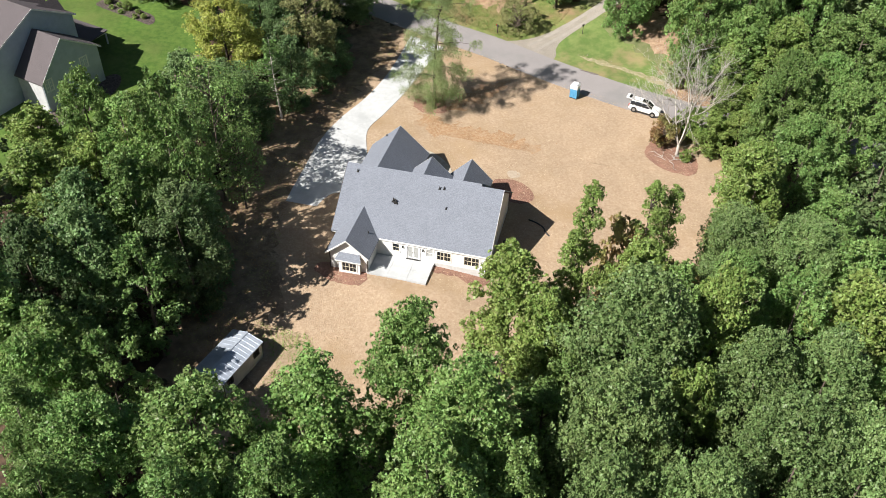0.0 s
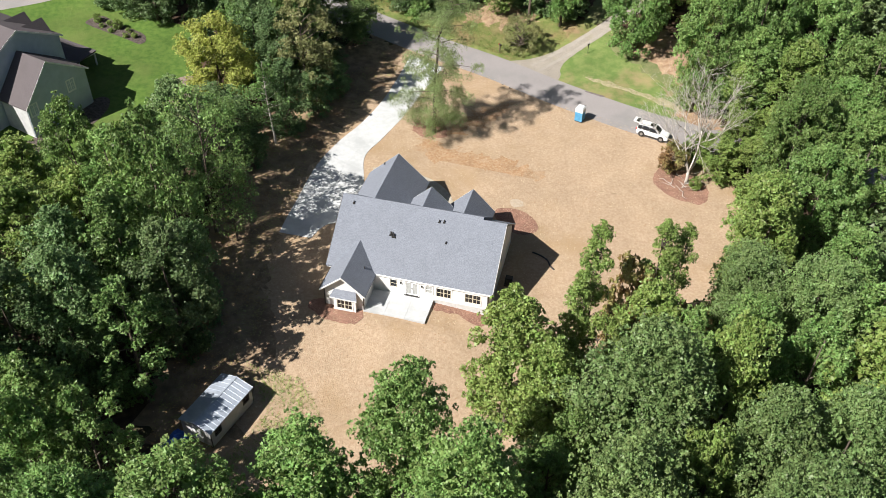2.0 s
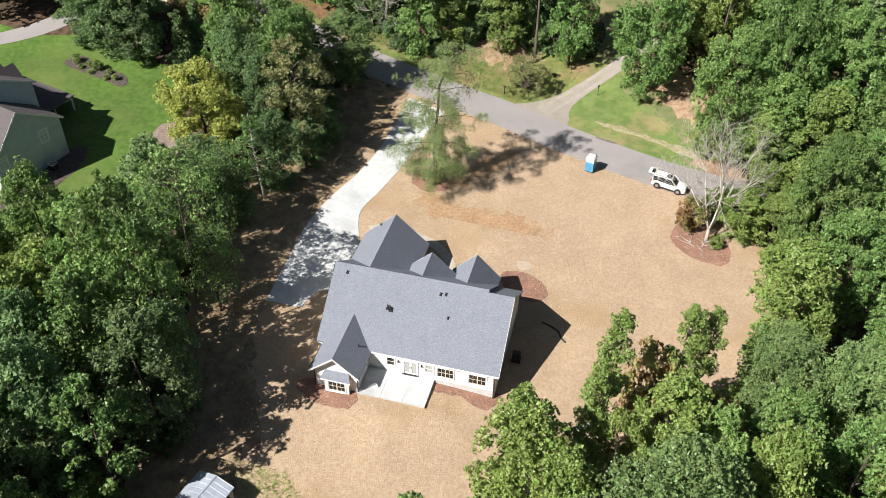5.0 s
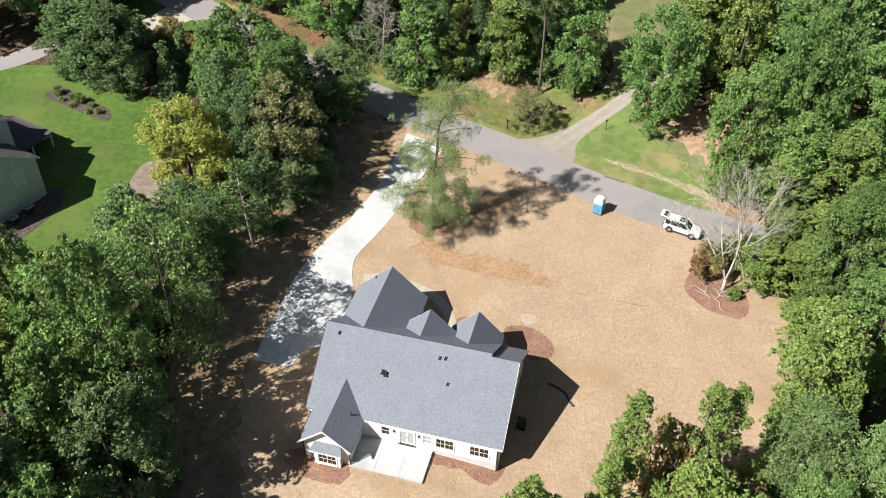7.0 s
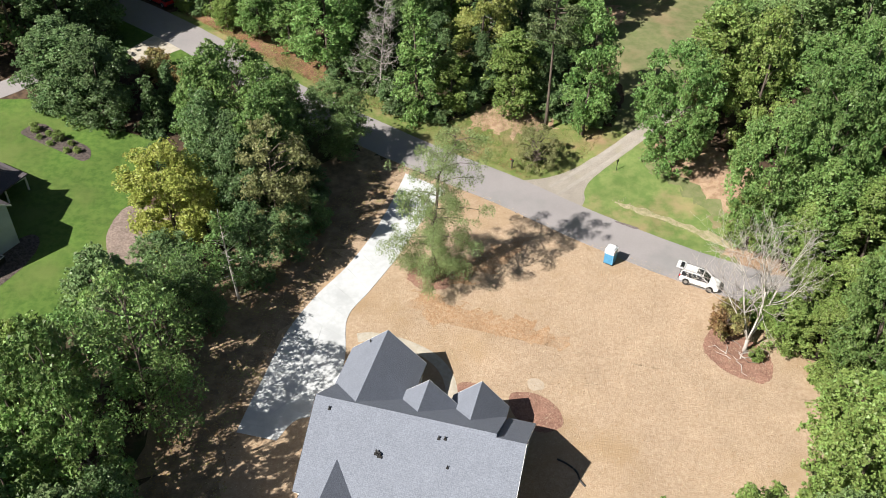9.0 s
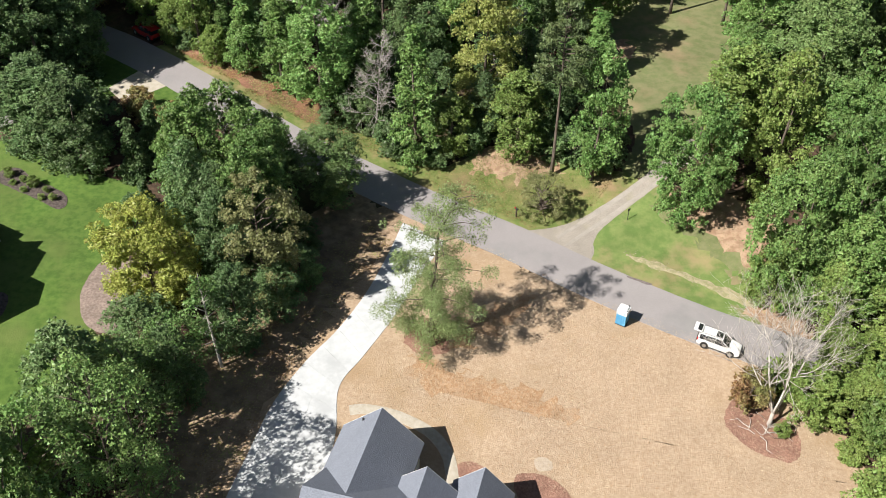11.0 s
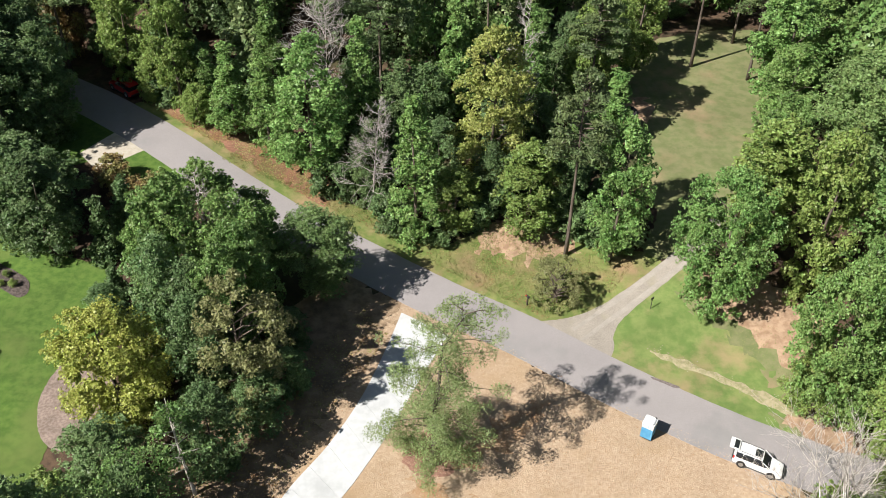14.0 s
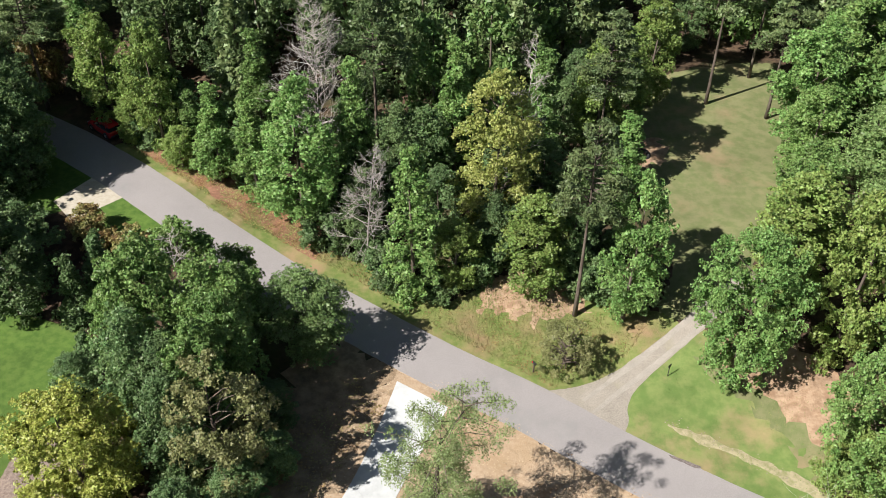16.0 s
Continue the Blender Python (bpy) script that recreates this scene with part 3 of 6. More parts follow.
def gable(parent, u0, u1, v0, v1, eave, ridge, material, trim, front_only=True):
    """Two slopes with the ridge along v, and boards along the front rakes."""
    mid = (u0 + u1) / 2
    roof_plane("roof_slope", [(u0, v0[0], eave), (mid, v0[1], ridge), (mid, v1, ridge), (u0, v1, eave)], material, parent)
    roof_plane("roof_slope", [(u1, v1, eave), (mid, v1, ridge), (mid, v0[1], ridge), (u1, v0[0], eave)], material, parent)
    bm = bmesh.new()
    for a in (u0, u1):
        lo, hi = Vector((a, v1, eave)), Vector((mid, v1, ridge))
        w = 0.03 if v1 > v0[0] else -0.03
        q = [lo, hi, hi - Vector((0, 0, 0.2)), lo - Vector((0, 0, 0.2))]
        vs = [bm.verts.new(p + Vector((0, k, 0))) for k in (w, 0) for p in q]
        for f in ((0, 1, 2, 3), (7, 6, 5, 4), (0, 4, 5, 1), (1, 5, 6, 2), (2, 6, 7, 3), (3, 7, 4, 0)):
            bm.faces.new([vs[i] for i in f])
    bmesh.ops.recalc_face_normals(bm, faces=bm.faces)
    part("rake_board", bm, trim, parent)


def wall(name, a, b, z0, z1, openings, parent, material, thick=0.16, out=(0, -1)):
    """A wall from a to b (plan points) with real openings: (along0, along1, low, high)."""
    a, b = Vector(a), Vector(b)
    d = (b - a).normalized()
    n = Vector(out)
    ss = sorted({0.0, (b - a).length, *(o[0] for o in openings), *(o[1] for o in openings)})
    zz = sorted({z0, z1, *(o[2] for o in openings), *(o[3] for o in openings)})
    def filled(i, k):
        if not (0 <= i < len(ss) - 1 and 0 <= k < len(zz) - 1):
            return False
        s, z = (ss[i] + ss[i + 1]) / 2, (zz[k] + zz[k + 1]) / 2
        return not any(o[0] < s < o[1] and o[2] < z < o[3] for o in openings)
    bm = bmesh.new()
    grid = {}
    def at(i, k, back):
        if (i, k, back) not in grid:
            p = a + d * ss[i] - n * (thick if back else 0)
            grid[i, k, back] = bm.verts.new((p.x, p.y, zz[k]))
        return grid[i, k, back]
    for i in range(len(ss) - 1):
        for k in range(len(zz) - 1):
            if not filled(i, k):
                continue
            for back in (False, True):
                bm.faces.new([at(i + p, k + q, back) for p, q in ((0, 0), (1, 0), (1, 1), (0, 1))])
            for di, dk, e in ((-1, 0, ((0, 0), (0, 1))), (1, 0, ((1, 0), (1, 1))), (0, -1, ((0, 0), (1, 0))), (0, 1, ((0, 1), (1, 1)))):
                if not filled(i + di, k + dk):
                    (p, q), (r, t) = e
                    bm.faces.new((at(i + p, k + q, False), at(i + r, k + t, False), at(i + r, k + t, True), at(i + p, k + q, True)))
    bmesh.ops.recalc_face_normals(bm, faces=bm.faces)
    return part(name, bm, material, parent)


def window(parent, a, b, low, high, out, columns=2, rows=2, frame_mat=None, sash=None, pane_mat=None, sill=True, name="window", split=1):
    """A window set into its opening between plan points a and b: frame, sashes with bars, panes, sill."""
    frame_mat, sash, pane_mat = frame_mat or M_TRIM, sash or M_CREAM, pane_mat or M_GLASS
    a, b, n = Vector(a), Vector(b), Vector(out)
    d = (b - a).normalized()
    w = (b - a).length
    base = Matrix(((d.x, -n.x, 0, a.x), (d.y, -n.y, 0, a.y), (0, 0, 1, low), (0, 0, 0, 1)))
    root = new(name)
    root.parent = parent
    root.matrix_basis = base
    h = high - low
    bm = bmesh.new()
    for x0, x1, z0, z1 in ((-0.07, 0.03, -0.05, h + 0.08), (w - 0.03, w + 0.07, -0.05, h + 0.08), (0.03, w - 0.03, h - 0.03, h + 0.08), (0.03, w - 0.03, -0.05, 0.03)):
        box(x0, x1, -0.04, 0.1, z0, z1, bm=bm)
    part("frame", bm, frame_mat, root)
    for s in range(split):
        x0, x1 = 0.03 + (w - 0.06) * s / split, 0.03 + (w - 0.06) * (s + 1) / split
        bm = bmesh.new()
        g = 0.035
        for p in ((x0, x0 + 0.05, 0.03, h - 0.03), (x1 - 0.05, x1, 0.03, h - 0.03), (x0 + 0.05, x1 - 0.05, h - 0.08, h - 0.03), (x0 + 0.05, x1 - 0.05, 0.03, 0.08)):
            box(p[0], p[1], 0.0, 0.06, p[2], p[3], bm=bm)
        for k in range(1, columns):
            c = x0 + (x1 - x0) * k / columns
            box(c - g / 2, c + g / 2, 0.012, 0.05, 0.08, h - 0.08, bm=bm)
        for k in range(1, rows):
            c = h * k / rows
            box(x0 + 0.05, x1 - 0.05, 0.008, 0.055, c - g * 0.8, c + g * 0.8, bm=bm)
        part("sash", bm, sash, root, "cream sash with glazing bar" if sash is M_CREAM else "")
        part("pane", box(x0 + 0.04, x1 - 0.04, 0.035, 0.045, 0.06, h - 0.06), pane_mat, root)
    if sill:
        part("sill", box(-0.1, w + 0.1, -0.09, 0.02, -0.1, -0.05, 0.008), frame_mat, root)
    return root


def build_house():
    S0, N1, RIM = 0.82, 12.96, EAVE + 0.09
    ridge_v, ridge_z = 7.05, 7.87
    drop_v, drop_z = 6.83, 7.7
    W, E, STEP = -17.7, 0.0, -2.45
    # main roof: rear slope, front slope, and the lower strip at the east end
    zs = lambda v: RIM + PITCH * (v - S0)
    roof_plane("roof_slope", [(W, S0, RIM), (STEP, S0, RIM), (STEP, ridge_v, ridge_z), (W, ridge_v, ridge_z)], M_ROOF, house)
    roof_plane("roof_slope", [(STEP, S0, RIM), (E, S0, RIM), (E, drop_v, drop_z), (STEP, drop_v, drop_z)], M_ROOF, house)
    roof_plane("roof_slope", [(STEP, ridge_v, ridge_z), (STEP, 12.1, ridge_z - PITCH * (12.1 - ridge_v)), (W, 12.1, ridge_z - PITCH * (12.1 - ridge_v)), (W, ridge_v, ridge_z)], M_ROOF, house, 0.5)
    roof_plane("roof_slope", [(E, drop_v, drop_z), (E, N1, EAVE), (STEP, N1, EAVE), (STEP, drop_v, drop_z)], M_ROOF, house)
    # front gables, and the rear wing
    gable(house, -17.95, -10.8, (11.3, 7.3), 16.1, 4.3, 7.6, M_ROOF, M_TRIM)
    gable(house, -12.25, -6.45, (11.6, 8.1), 11.95, 4.2, 6.9, M_ROOF, M_TRIM)
    gable(house, -7.6, -2.52, (12.0, 8.9), 13.55, 3.75, 6.3, M_ROOF, M_TRIM)
    gable(house, -17.1, -12.25, (2.2, 3.35), -2.75, EAVE - 0.05, 5.06, M_ROOF, M_TRIM)
    bm = bmesh.new()
    box(-12.25, 0.02, S0 - 0.05, S0 + 0.0, RIM - 0.2, RIM - 0.02, bm=bm)
    part("fascia", bm, M_TRIM, house)
    part("fascia", box(-17.16, -17.1, -2.75, 0.64, EAVE - 0.2, EAVE - 0.03), M_BRONZE, house, "dark gutter board")
    part("soffit", box(-17.6, -0.1, S0 + 0.02, 1.0, RIM - 0.26, RIM - 0.2), M_TRIM, house)
    # rear wall with its openings
    wins = [(-10.8, -10.0, 1.62, 2.66), (-9.2, -7.68, 0.9, 2.76), (-7.0, -6.2, 1.6, 2.66), (-5.85, -4.25, 1.4, 2.62), (-2.85, -1.15, 1.36, 2.6)]
    x0 = -12.6
    wall("wall", (x0, 0.95), (-0.35, 0.95), -0.9, EAVE - 0.2, [(a - x0, b - x0, lo, hi) for a, b, lo, hi in wins], house, M_WHITE)
    for i, (a, b, lo, hi) in enumerate(wins):
        if i == 1:
            continue
        window(house, (a, 0.95), (b, 0.95), lo, hi, (0, -1), 1 if i in (0, 2) else 2, 2, sash=M_TRIM if i == 2 else M_CREAM, pane_mat=M_BLIND if i == 2 else M_GLASS, split=1 if i in (0, 2) else 2)
    door = new("patio_door")
    door.parent = house
    part("frame", box(-9.2, -9.1, 0.9, 1.06, 0.9, 2.72, bm=box(-7.78, -7.68, 0.9, 1.06, 0.9, 2.72, bm=box(-9.1, -7.78, 0.9, 1.06, 2.62, 2.72))), M_TRIM, door)
    for a in (-9.1, -8.44):
        leaf = part("door_leaf", box(a, a + 0.1, 0.97, 1.02, 0.92, 2.62, bm=box(a + 0.56, a + 0.66, 0.97, 1.02, 0.92, 2.62, bm=box(a + 0.1, a + 0.56, 0.97, 1.02, 2.5, 2.62, bm=box(a + 0.1, a + 0.56, 0.97, 1.02, 0.92, 1.12)))), M_TRIM, door)
        part("pane", box(a + 0.08, a + 0.58, 0.985, 1.0, 1.1, 2.52), M_BLIND, leaf)
        part("handle", box(a + (0.58 if a < -9 else 0.05), a + (0.61 if a < -9 else 0.08), 0.92, 0.97, 1.75, 1.9), M_DARK, leaf)
    part("threshold", box(-9.25, -7.63, 0.8, 0.98, 0.86, 0.92), M_DARK, door)
    for u in (-9.62, -7.36):
        lamp = part("wall_lamp", box(u - 0.06, u + 0.06, 0.78, 0.95, 2.3, 2.55, 0.02), M_DARK, house, "small black wall lantern")
    part("foundation", box(-6.1, -0.33, 0.92, 1.12, -0.9, 0.95), M_FOUND, house, "pale parged foundation")
    # gable ends and the other walls
    def end_wall(u, thick, v0, v1, top, peak_v, peak_z):
        bm = bmesh.new()
        prof = [(v0, -0.9), (v1, -0.9), (v1, top), (peak_v, peak_z), (v0, top)]
        vs = [bm.verts.new((x, v, z)) for x in (u, u + thick) for v, z in prof]
        bm.faces.new(vs[:5])
        bm.faces.new(vs[9:4:-1])
        for i in range(5):
            j = (i + 1) % 5
            bm.faces.new((vs[i], vs[5 + i], vs[5 + j], vs[j]))
        bmesh.ops.recalc_face_normals(bm, faces=bm.faces)
        return bm
    part("wall", end_wall(-0.35, -0.16, 0.95, 12.6, EAVE - 0.06, 6.8, 7.35), M_WHITE, house)
    part("wall", end_wall(-17.35, 0.16, 0.95, 11.7, EAVE - 0.06, 6.9, 7.4), M_WHITE, house)
    part("wall", box(-17.4, -2.8, 11.6, 11.76, -0.5, 3.9), M_WHITE, house)
    part("wall", box(-2.8, -0.35, 12.5, 12.66, -0.5, EAVE - 0.06), M_WHITE, house)
    for u0, u1, v0, v1, top in ((-17.65, -11.1, 11.76, 15.75, 4.2), (-7.3, -2.82, 11.76, 13.25, 3.65)):
        part("wall", box(u0, u0 + 0.16, v0, v1, -0.5, top), M_WHITE, house)
        part("wall", box(u1 - 0.16, u1, v0, v1, -0.5, top), M_WHITE, house)
        mid, peak = (u0 + u1) / 2, top + (u1 - u0) * 0.46
        bm = bmesh.new()
        prof = [(u0, -0.5), (u1, -0.5), (u1, top), (mid, peak), (u0, top)]
        vs = [bm.verts.new((u, v, z)) for v in (v1, v1 - 0.16) for u, z in prof]
        bm.faces.new(vs[:5])
        bm.faces.new(vs[9:4:-1])
        for i in range(5):
            j = (i + 1) % 5
            bm.faces.new((vs[i], vs[5 + i], vs[5 + j], vs[j]))
        bmesh.ops.recalc_face_normals(bm, faces=bm.faces)
        part("wall", bm, M_WHITE, house)
    bm = bmesh.new()
    prof = [(-12.0, 3.9), (-6.7, 3.9), (-9.35, 6.45)]
    vs = [bm.verts.new((u, v, z)) for v in (11.8, 11.6) for u, z in prof]
    for f in ((0, 1, 2), (5, 4, 3), (0, 3, 4, 1), (1, 4, 5, 2), (2, 5, 3, 0)):
        bm.faces.new([vs[i] for i in f])
    bmesh.ops.recalc_face_normals(bm, faces=bm.faces)
    part("wall", bm, M_WHITE, house)
    # rear wing: side walls, gable wall with a bay
    wing_v = -2.3
    part("wall", box(-16.7, -16.54, wing_v, 1.0, -0.9, EAVE - 0.05), M_WHITE, house)
    part("wall", box(-12.78, -12.62, wing_v, 1.0, -0.5, EAVE - 0.05), M_WHITE, house)
    wall("wall", (-16.54, wing_v), (-12.78, wing_v), -0.9, EAVE - 0.02, [(1.5, 3.2, 1.3, 2.2)], house, M_WHITE)
    bm = bmesh.new()
    prof = [(-16.7, EAVE - 0.02), (-12.62, EAVE - 0.02), (-14.66, 4.72)]
    vs = [bm.verts.new((u, v, z)) for v in (wing_v, wing_v + 0.16) for u, z in prof]
    for f in ((0, 1, 2), (5, 4, 3), (0, 3, 4, 1), (1, 4, 5, 2), (2, 5, 3, 0)):
        bm.faces.new([vs[i] for i in f])
    bmesh.ops.recalc_face_normals(bm, faces=bm.faces)
    part("wall", bm, M_WHITE, house)
    bay = new("bay_window")
    bay.parent = house
    bv, b0, b1 = -2.85, -15.6, -13.25
    wall("bay_wall", (b0, bv), (b1, bv), -0.7, 2.35, [(0.34, 2.01, 0.92, 2.14)], bay, M_WHITE)
    part("bay_side", box(b0, b0 + 0.12, bv + 0.16, wing_v, -0.7, 2.35), M_WHITE, bay)
    part("bay_side", box(b1 - 0.12, b1, bv + 0.16, wing_v, -0.7, 2.35), M_WHITE, bay)
    window(house, (b0 + 0.34, bv), (b0 + 2.01, bv), 0.92, 2.14, (0, -1), 2, 2, split=2)
    roof_plane("bay_roof", [(b0 - 0.35, bv - 0.18, 2.45), (b1 + 0.2, bv - 0.18, 2.45), (b1 - 0.1, wing_v - 0.01, 3.0), (b0 - 0.05, wing_v - 0.01, 3.0)], M_ROOF, bay, 0.08)
    part("fascia", box(b0 - 0.35, b1 + 0.2, bv - 0.21, bv - 0.182, 2.31, 2.45), M_TRIM, bay)
    # gutters, downspouts, drip edges
    for u, v, top in ((-0.42, 0.87, EAVE - 0.1), (-12.55, wing_v - 0.07, EAVE - 0.1), (-16.72, wing_v - 0.07, EAVE - 0.1)):
        part("downspout", box(u - 0.05, u + 0.05, v - 0.04, v + 0.04, -0.45, top, 0.01), M_BRONZE, house, "dark bronze downspout")
    for a, b in (((0.02, S0, RIM), (0.02, drop_v, drop_z)), ((0.02, N1, EAVE), (0.02, drop_v, drop_z)), ((W - 0.02, S0, RIM), (W - 0.02, ridge_v, ridge_z))):
        rod(Vector(a) - Vector((0, 0, 0.05)), Vector(b) - Vector((0, 0, 0.05)), 0.035, sides=6, bm=(bm := bmesh.new()))
        part("drip_edge", bm, M_TRIM if a[0] > -1 else M_BRONZE, house)
    # vents and pipes through the roof
    def pipe(u, v, r, h, mat, lean=0.0):
        v += 0.3
        z = zs(v)
        bm = rod((u, v, z - 0.1), (u, v + lean, z + h), r)
        ob = part("vent_pipe", bm, mat, house, "short roof vent pipe")
        part("flashing", box(u - r * 2, u + r * 2, v - r * 2, v + r * 2, z - 0.08, z + 0.05, 0.02), M_DARK, ob)
    pipe(-11.6, 3.95, 0.09, 0.4, M_DARK)
    pipe(-11.28, 3.85, 0.1, 0.32, M_DARK)
    part("vent_pipe", rod((-11.6, 4.25, zs(4.25) + 0.3), (-11.28, 4.15, zs(4.15) + 0.34), 0.07), M_DARK, house, "short roof vent pipe")
    pipe(-6.9, 5.7, 0.06, 0.3, M_DARK)
    pipe(-6.4, 5.75, 0.06, 0.3, M_DARK)
    pipe(-5.75, 4.05, 0.05, 0.26, M_DARK)
    pipe(-16.3, 6.05, 0.06, 0.3, M_DARK)
    bm = rod((-13.3, 0.45, 3.6), (-13.3, 0.45, 4.15), 0.06)
    part("vent_pipe", bm, M_DARK, house, "short roof vent pipe")
    part("vent_pipe", rod((-15.9, 15.55, 6.0), (-15.9, 15.55, 6.45), 0.08), M_DARK, house, "short roof vent pipe")
    # patio
    patio = thing("patio", HOUSE, "bright new concrete patio slab behind the house", "patio", kind="structure")
    for i in range(3):
        for k in range(2):
            u0, u1 = -12.58 + 2.16 * i, -12.58 + 2.16 * (i + 1) - 0.012
            v0, v1 = -2.5 + 1.7 * k, -2.5 + 1.7 * (k + 1) - 0.012 + (0.04 if k else 0)
            part("slab", box(u0, u1, v0, v1, 0.1, 0.855, 0.006), M_CONC, patio)
    # things in the shade of the east wall, coloured darker to deepen it
    ac = thing("air_conditioner", HOUSE @ pose(0.75, 6.2, 0.2), "outdoor air conditioning unit, coloured dark for the wall shade", "air conditioner")
    part("pad", box(-0.45, 0.45, -0.45, 0.45, -0.5, 0.08, 0.02), M_BRONZE, ac)
    part("casing", box(-0.38, 0.38, -0.38, 0.38, 0.08, 0.85, 0.04), M_DARK, ac)
    part("fan_guard", rod((0, 0, 0.85), (0, 0, 0.9), 0.3, sides=20), M_BRONZE, ac)


build_house()


def hose():
    pts = spline([(9.9, 78.6, 0), (10.8, 78.1, 0), (11.5, 77.4, 0), (11.7, 76.6, 0), (12.1, 76.0, 0)], 6)
    verts, faces = tube([(p.x, p.y, ground_z(p.x, p.y) + 0.09) for p in pts], [0.09] * len(pts), 8)
    tagged(new("drain_pipe", mesh_of("drain_pipe", verts, faces, M_DARK, True)), "black corrugated drain pipe lying on the straw", "drain pipe")


def tube(points, radii, sides=6):
    verts, faces = [], []
    pts = [Vector(p) for p in points]
    for i, p in enumerate(pts):
        d = (pts[min(i + 1, len(pts) - 1)] - pts[max(i - 1, 0)]).normalized()
        a = d.orthogonal().normalized()
        b = d.cross(a)
        for k in range(sides):
            w = 2 * math.pi * k / sides
            verts.append(p + (a * math.cos(w) + b * math.sin(w)) * radii[i])
    for i in range(len(pts) - 1):
        for k in range(sides):
            j = (k + 1) % sides
            faces.append((i * sides + k, i * sides + j, (i + 1) * sides + j, (i + 1) * sides + k))
    faces.append(tuple(range(sides))[::-1])
    faces.append(tuple((len(pts) - 1) * sides + k for k in range(sides)))
    return verts, faces


hose()


# ---------------------------------------------------------------- the neighbouring house
def neighbour():
    root = thing("house", pose(-50.0, 94.86, 3.6, 0, 0, 59.9), "grey sided two-storey house with brown shingled roof", "house")
    # local x runs along the gable wall, y away from the lawn
    L, eave, peak = 9.2, 5.5, 8.7
    def gabled(x0, x1, y0, y1, z0, top, peak, mid=None, low=None):
        bm = bmesh.new()
        prof = [(x0, z0), (x1, z0), (x1, top), ((x0 + x1) / 2 if mid is None else mid, peak), (x0, low or top)]
        vs = [bm.verts.new((x, y, z)) for y in (y0, y1) for x, z in prof]
        bm.faces.new(vs[:5])
        bm.faces.new(vs[9:4:-1])
        for i in range(5):
            j = (i + 1) % 5
            bm.faces.new((vs[i], vs[5 + i], vs[5 + j], vs[j]))
        bmesh.ops.recalc_face_normals(bm, faces=bm.faces)
        return bm
    def roof(x0, x1, y0, y1, top, peak, mid=None, low=None):
        m, o = (x0 + x1) / 2 if mid is None else mid, 0.35
        for a, edge, out in ((x0, low or top, -o), (x1, top, o)):
            z = edge - (peak - edge) / abs(m - a) * o + 0.15
            a += out
            roof_plane("roof_slope", [(a, y0 - o, z), (m, y0 - o, peak + 0.15), (m, y1, peak + 0.15), (a, y1, z)], M_BROWNROOF, root, 0.14)
            bm = bmesh.new()
            lo, hi = Vector((a, y0 - o - 0.03, z - 0.01)), Vector((m, y0 - o - 0.03, peak + 0.14))
            vs = [bm.verts.new(p + Vector((0, k, 0))) for k in (0, 0.028) for p in (lo, hi, hi - Vector((0, 0, 0.22)), lo - Vector((0, 0, 0.22)))]
            for f in ((0, 1, 2, 3), (7, 6, 5, 4), (0, 4, 5, 1), (1, 5, 6, 2), (2, 6, 7, 3), (3, 7, 4, 0)):
                bm.faces.new([vs[i] for i in f])
            bmesh.ops.recalc_face_normals(bm, faces=bm.faces)
            part("rake_board", bm, M_TRIM, root)
    part("wall", gabled(0, L, 0, 4.7, -0.8, eave, peak, 3.97, 4.5), M_GREYSIDE, root)
    roof(0, L, 0, 4.7, eave, peak, 3.97, 4.5)
    part("wall", gabled(-7.0, 10.2, 4.7, 16, -0.8, 8.3, 11.2, 4.5, 5.4), M_GREYSIDE, root)
    roof(-7.0, 10.2, 4.7, 16, 8.3, 11.2, 4.5, 5.4)
    # neutral white panel over the blue-grey siding stands for sun on this side
    part("garage_wall", box(-0.06, -0.012, 0.1, 4.6, -0.6, 4.3), M_SHEDWALL, root, "white panel added over the siding as its sunlit side")
    for x, z in ((0.35, 2.9), (6.1, 3.5)):
        w = window(root, (x, -0.02), (x + 1.1, -0.02), z, z + 1.5, (0, -1), 2, 3, M_TRIM, M_TRIM, split=2)
    # porch behind the gable
    roof_plane("porch_roof", [(10.2, 5.0, 3.3), (15.9, 5.9, 3.3), (15.9, 13, 3.3), (10.2, 13, 5.4)], M_BROWNROOF, root, 0.16)
    part("porch_beam", box(10.3, 15.7, 6.0, 6.2, 2.85, 3.08, bm=box(15.5, 15.7, 6.2, 12.8, 2.85, 3.08)), M_TRIM, root)
    part("porch_floor", box(10.25, 15.7, 6.0, 12.6, -0.6, 1.0), M_FOUND, root)
    for x, y in ((12.9, 6.1), (15.6, 6.1), (15.6, 9.4), (15.6, 12.6)):
        part("porch_post", box(x - 0.09, x + 0.09, y - 0.09, y + 0.09, 1.0, 2.85, 0.01), M_TRIM, root)
    part("wall", box(10.2, 13.5, 9.4, 13, -0.5, 3.6), M_GREYSIDE, root)
    for y in (6.8, 10.0):
        bm = bmesh.new()
        vs = [bm.verts.new(p) for p in ((10.0, y - 1.5, 8.2), (10.0, y + 1.5, 8.2), (10.0, y, 10.2), (6.2, y, 10.2))]
        for f in ((0, 1, 2), (0, 2, 3), (1, 3, 2)):
            bm.faces.new([vs[i] for i in f])
        bmesh.ops.recalc_face_normals(bm, faces=bm.faces)
        part("dormer", bm, M_BROWNROOF, root, "small brown dormer gable")
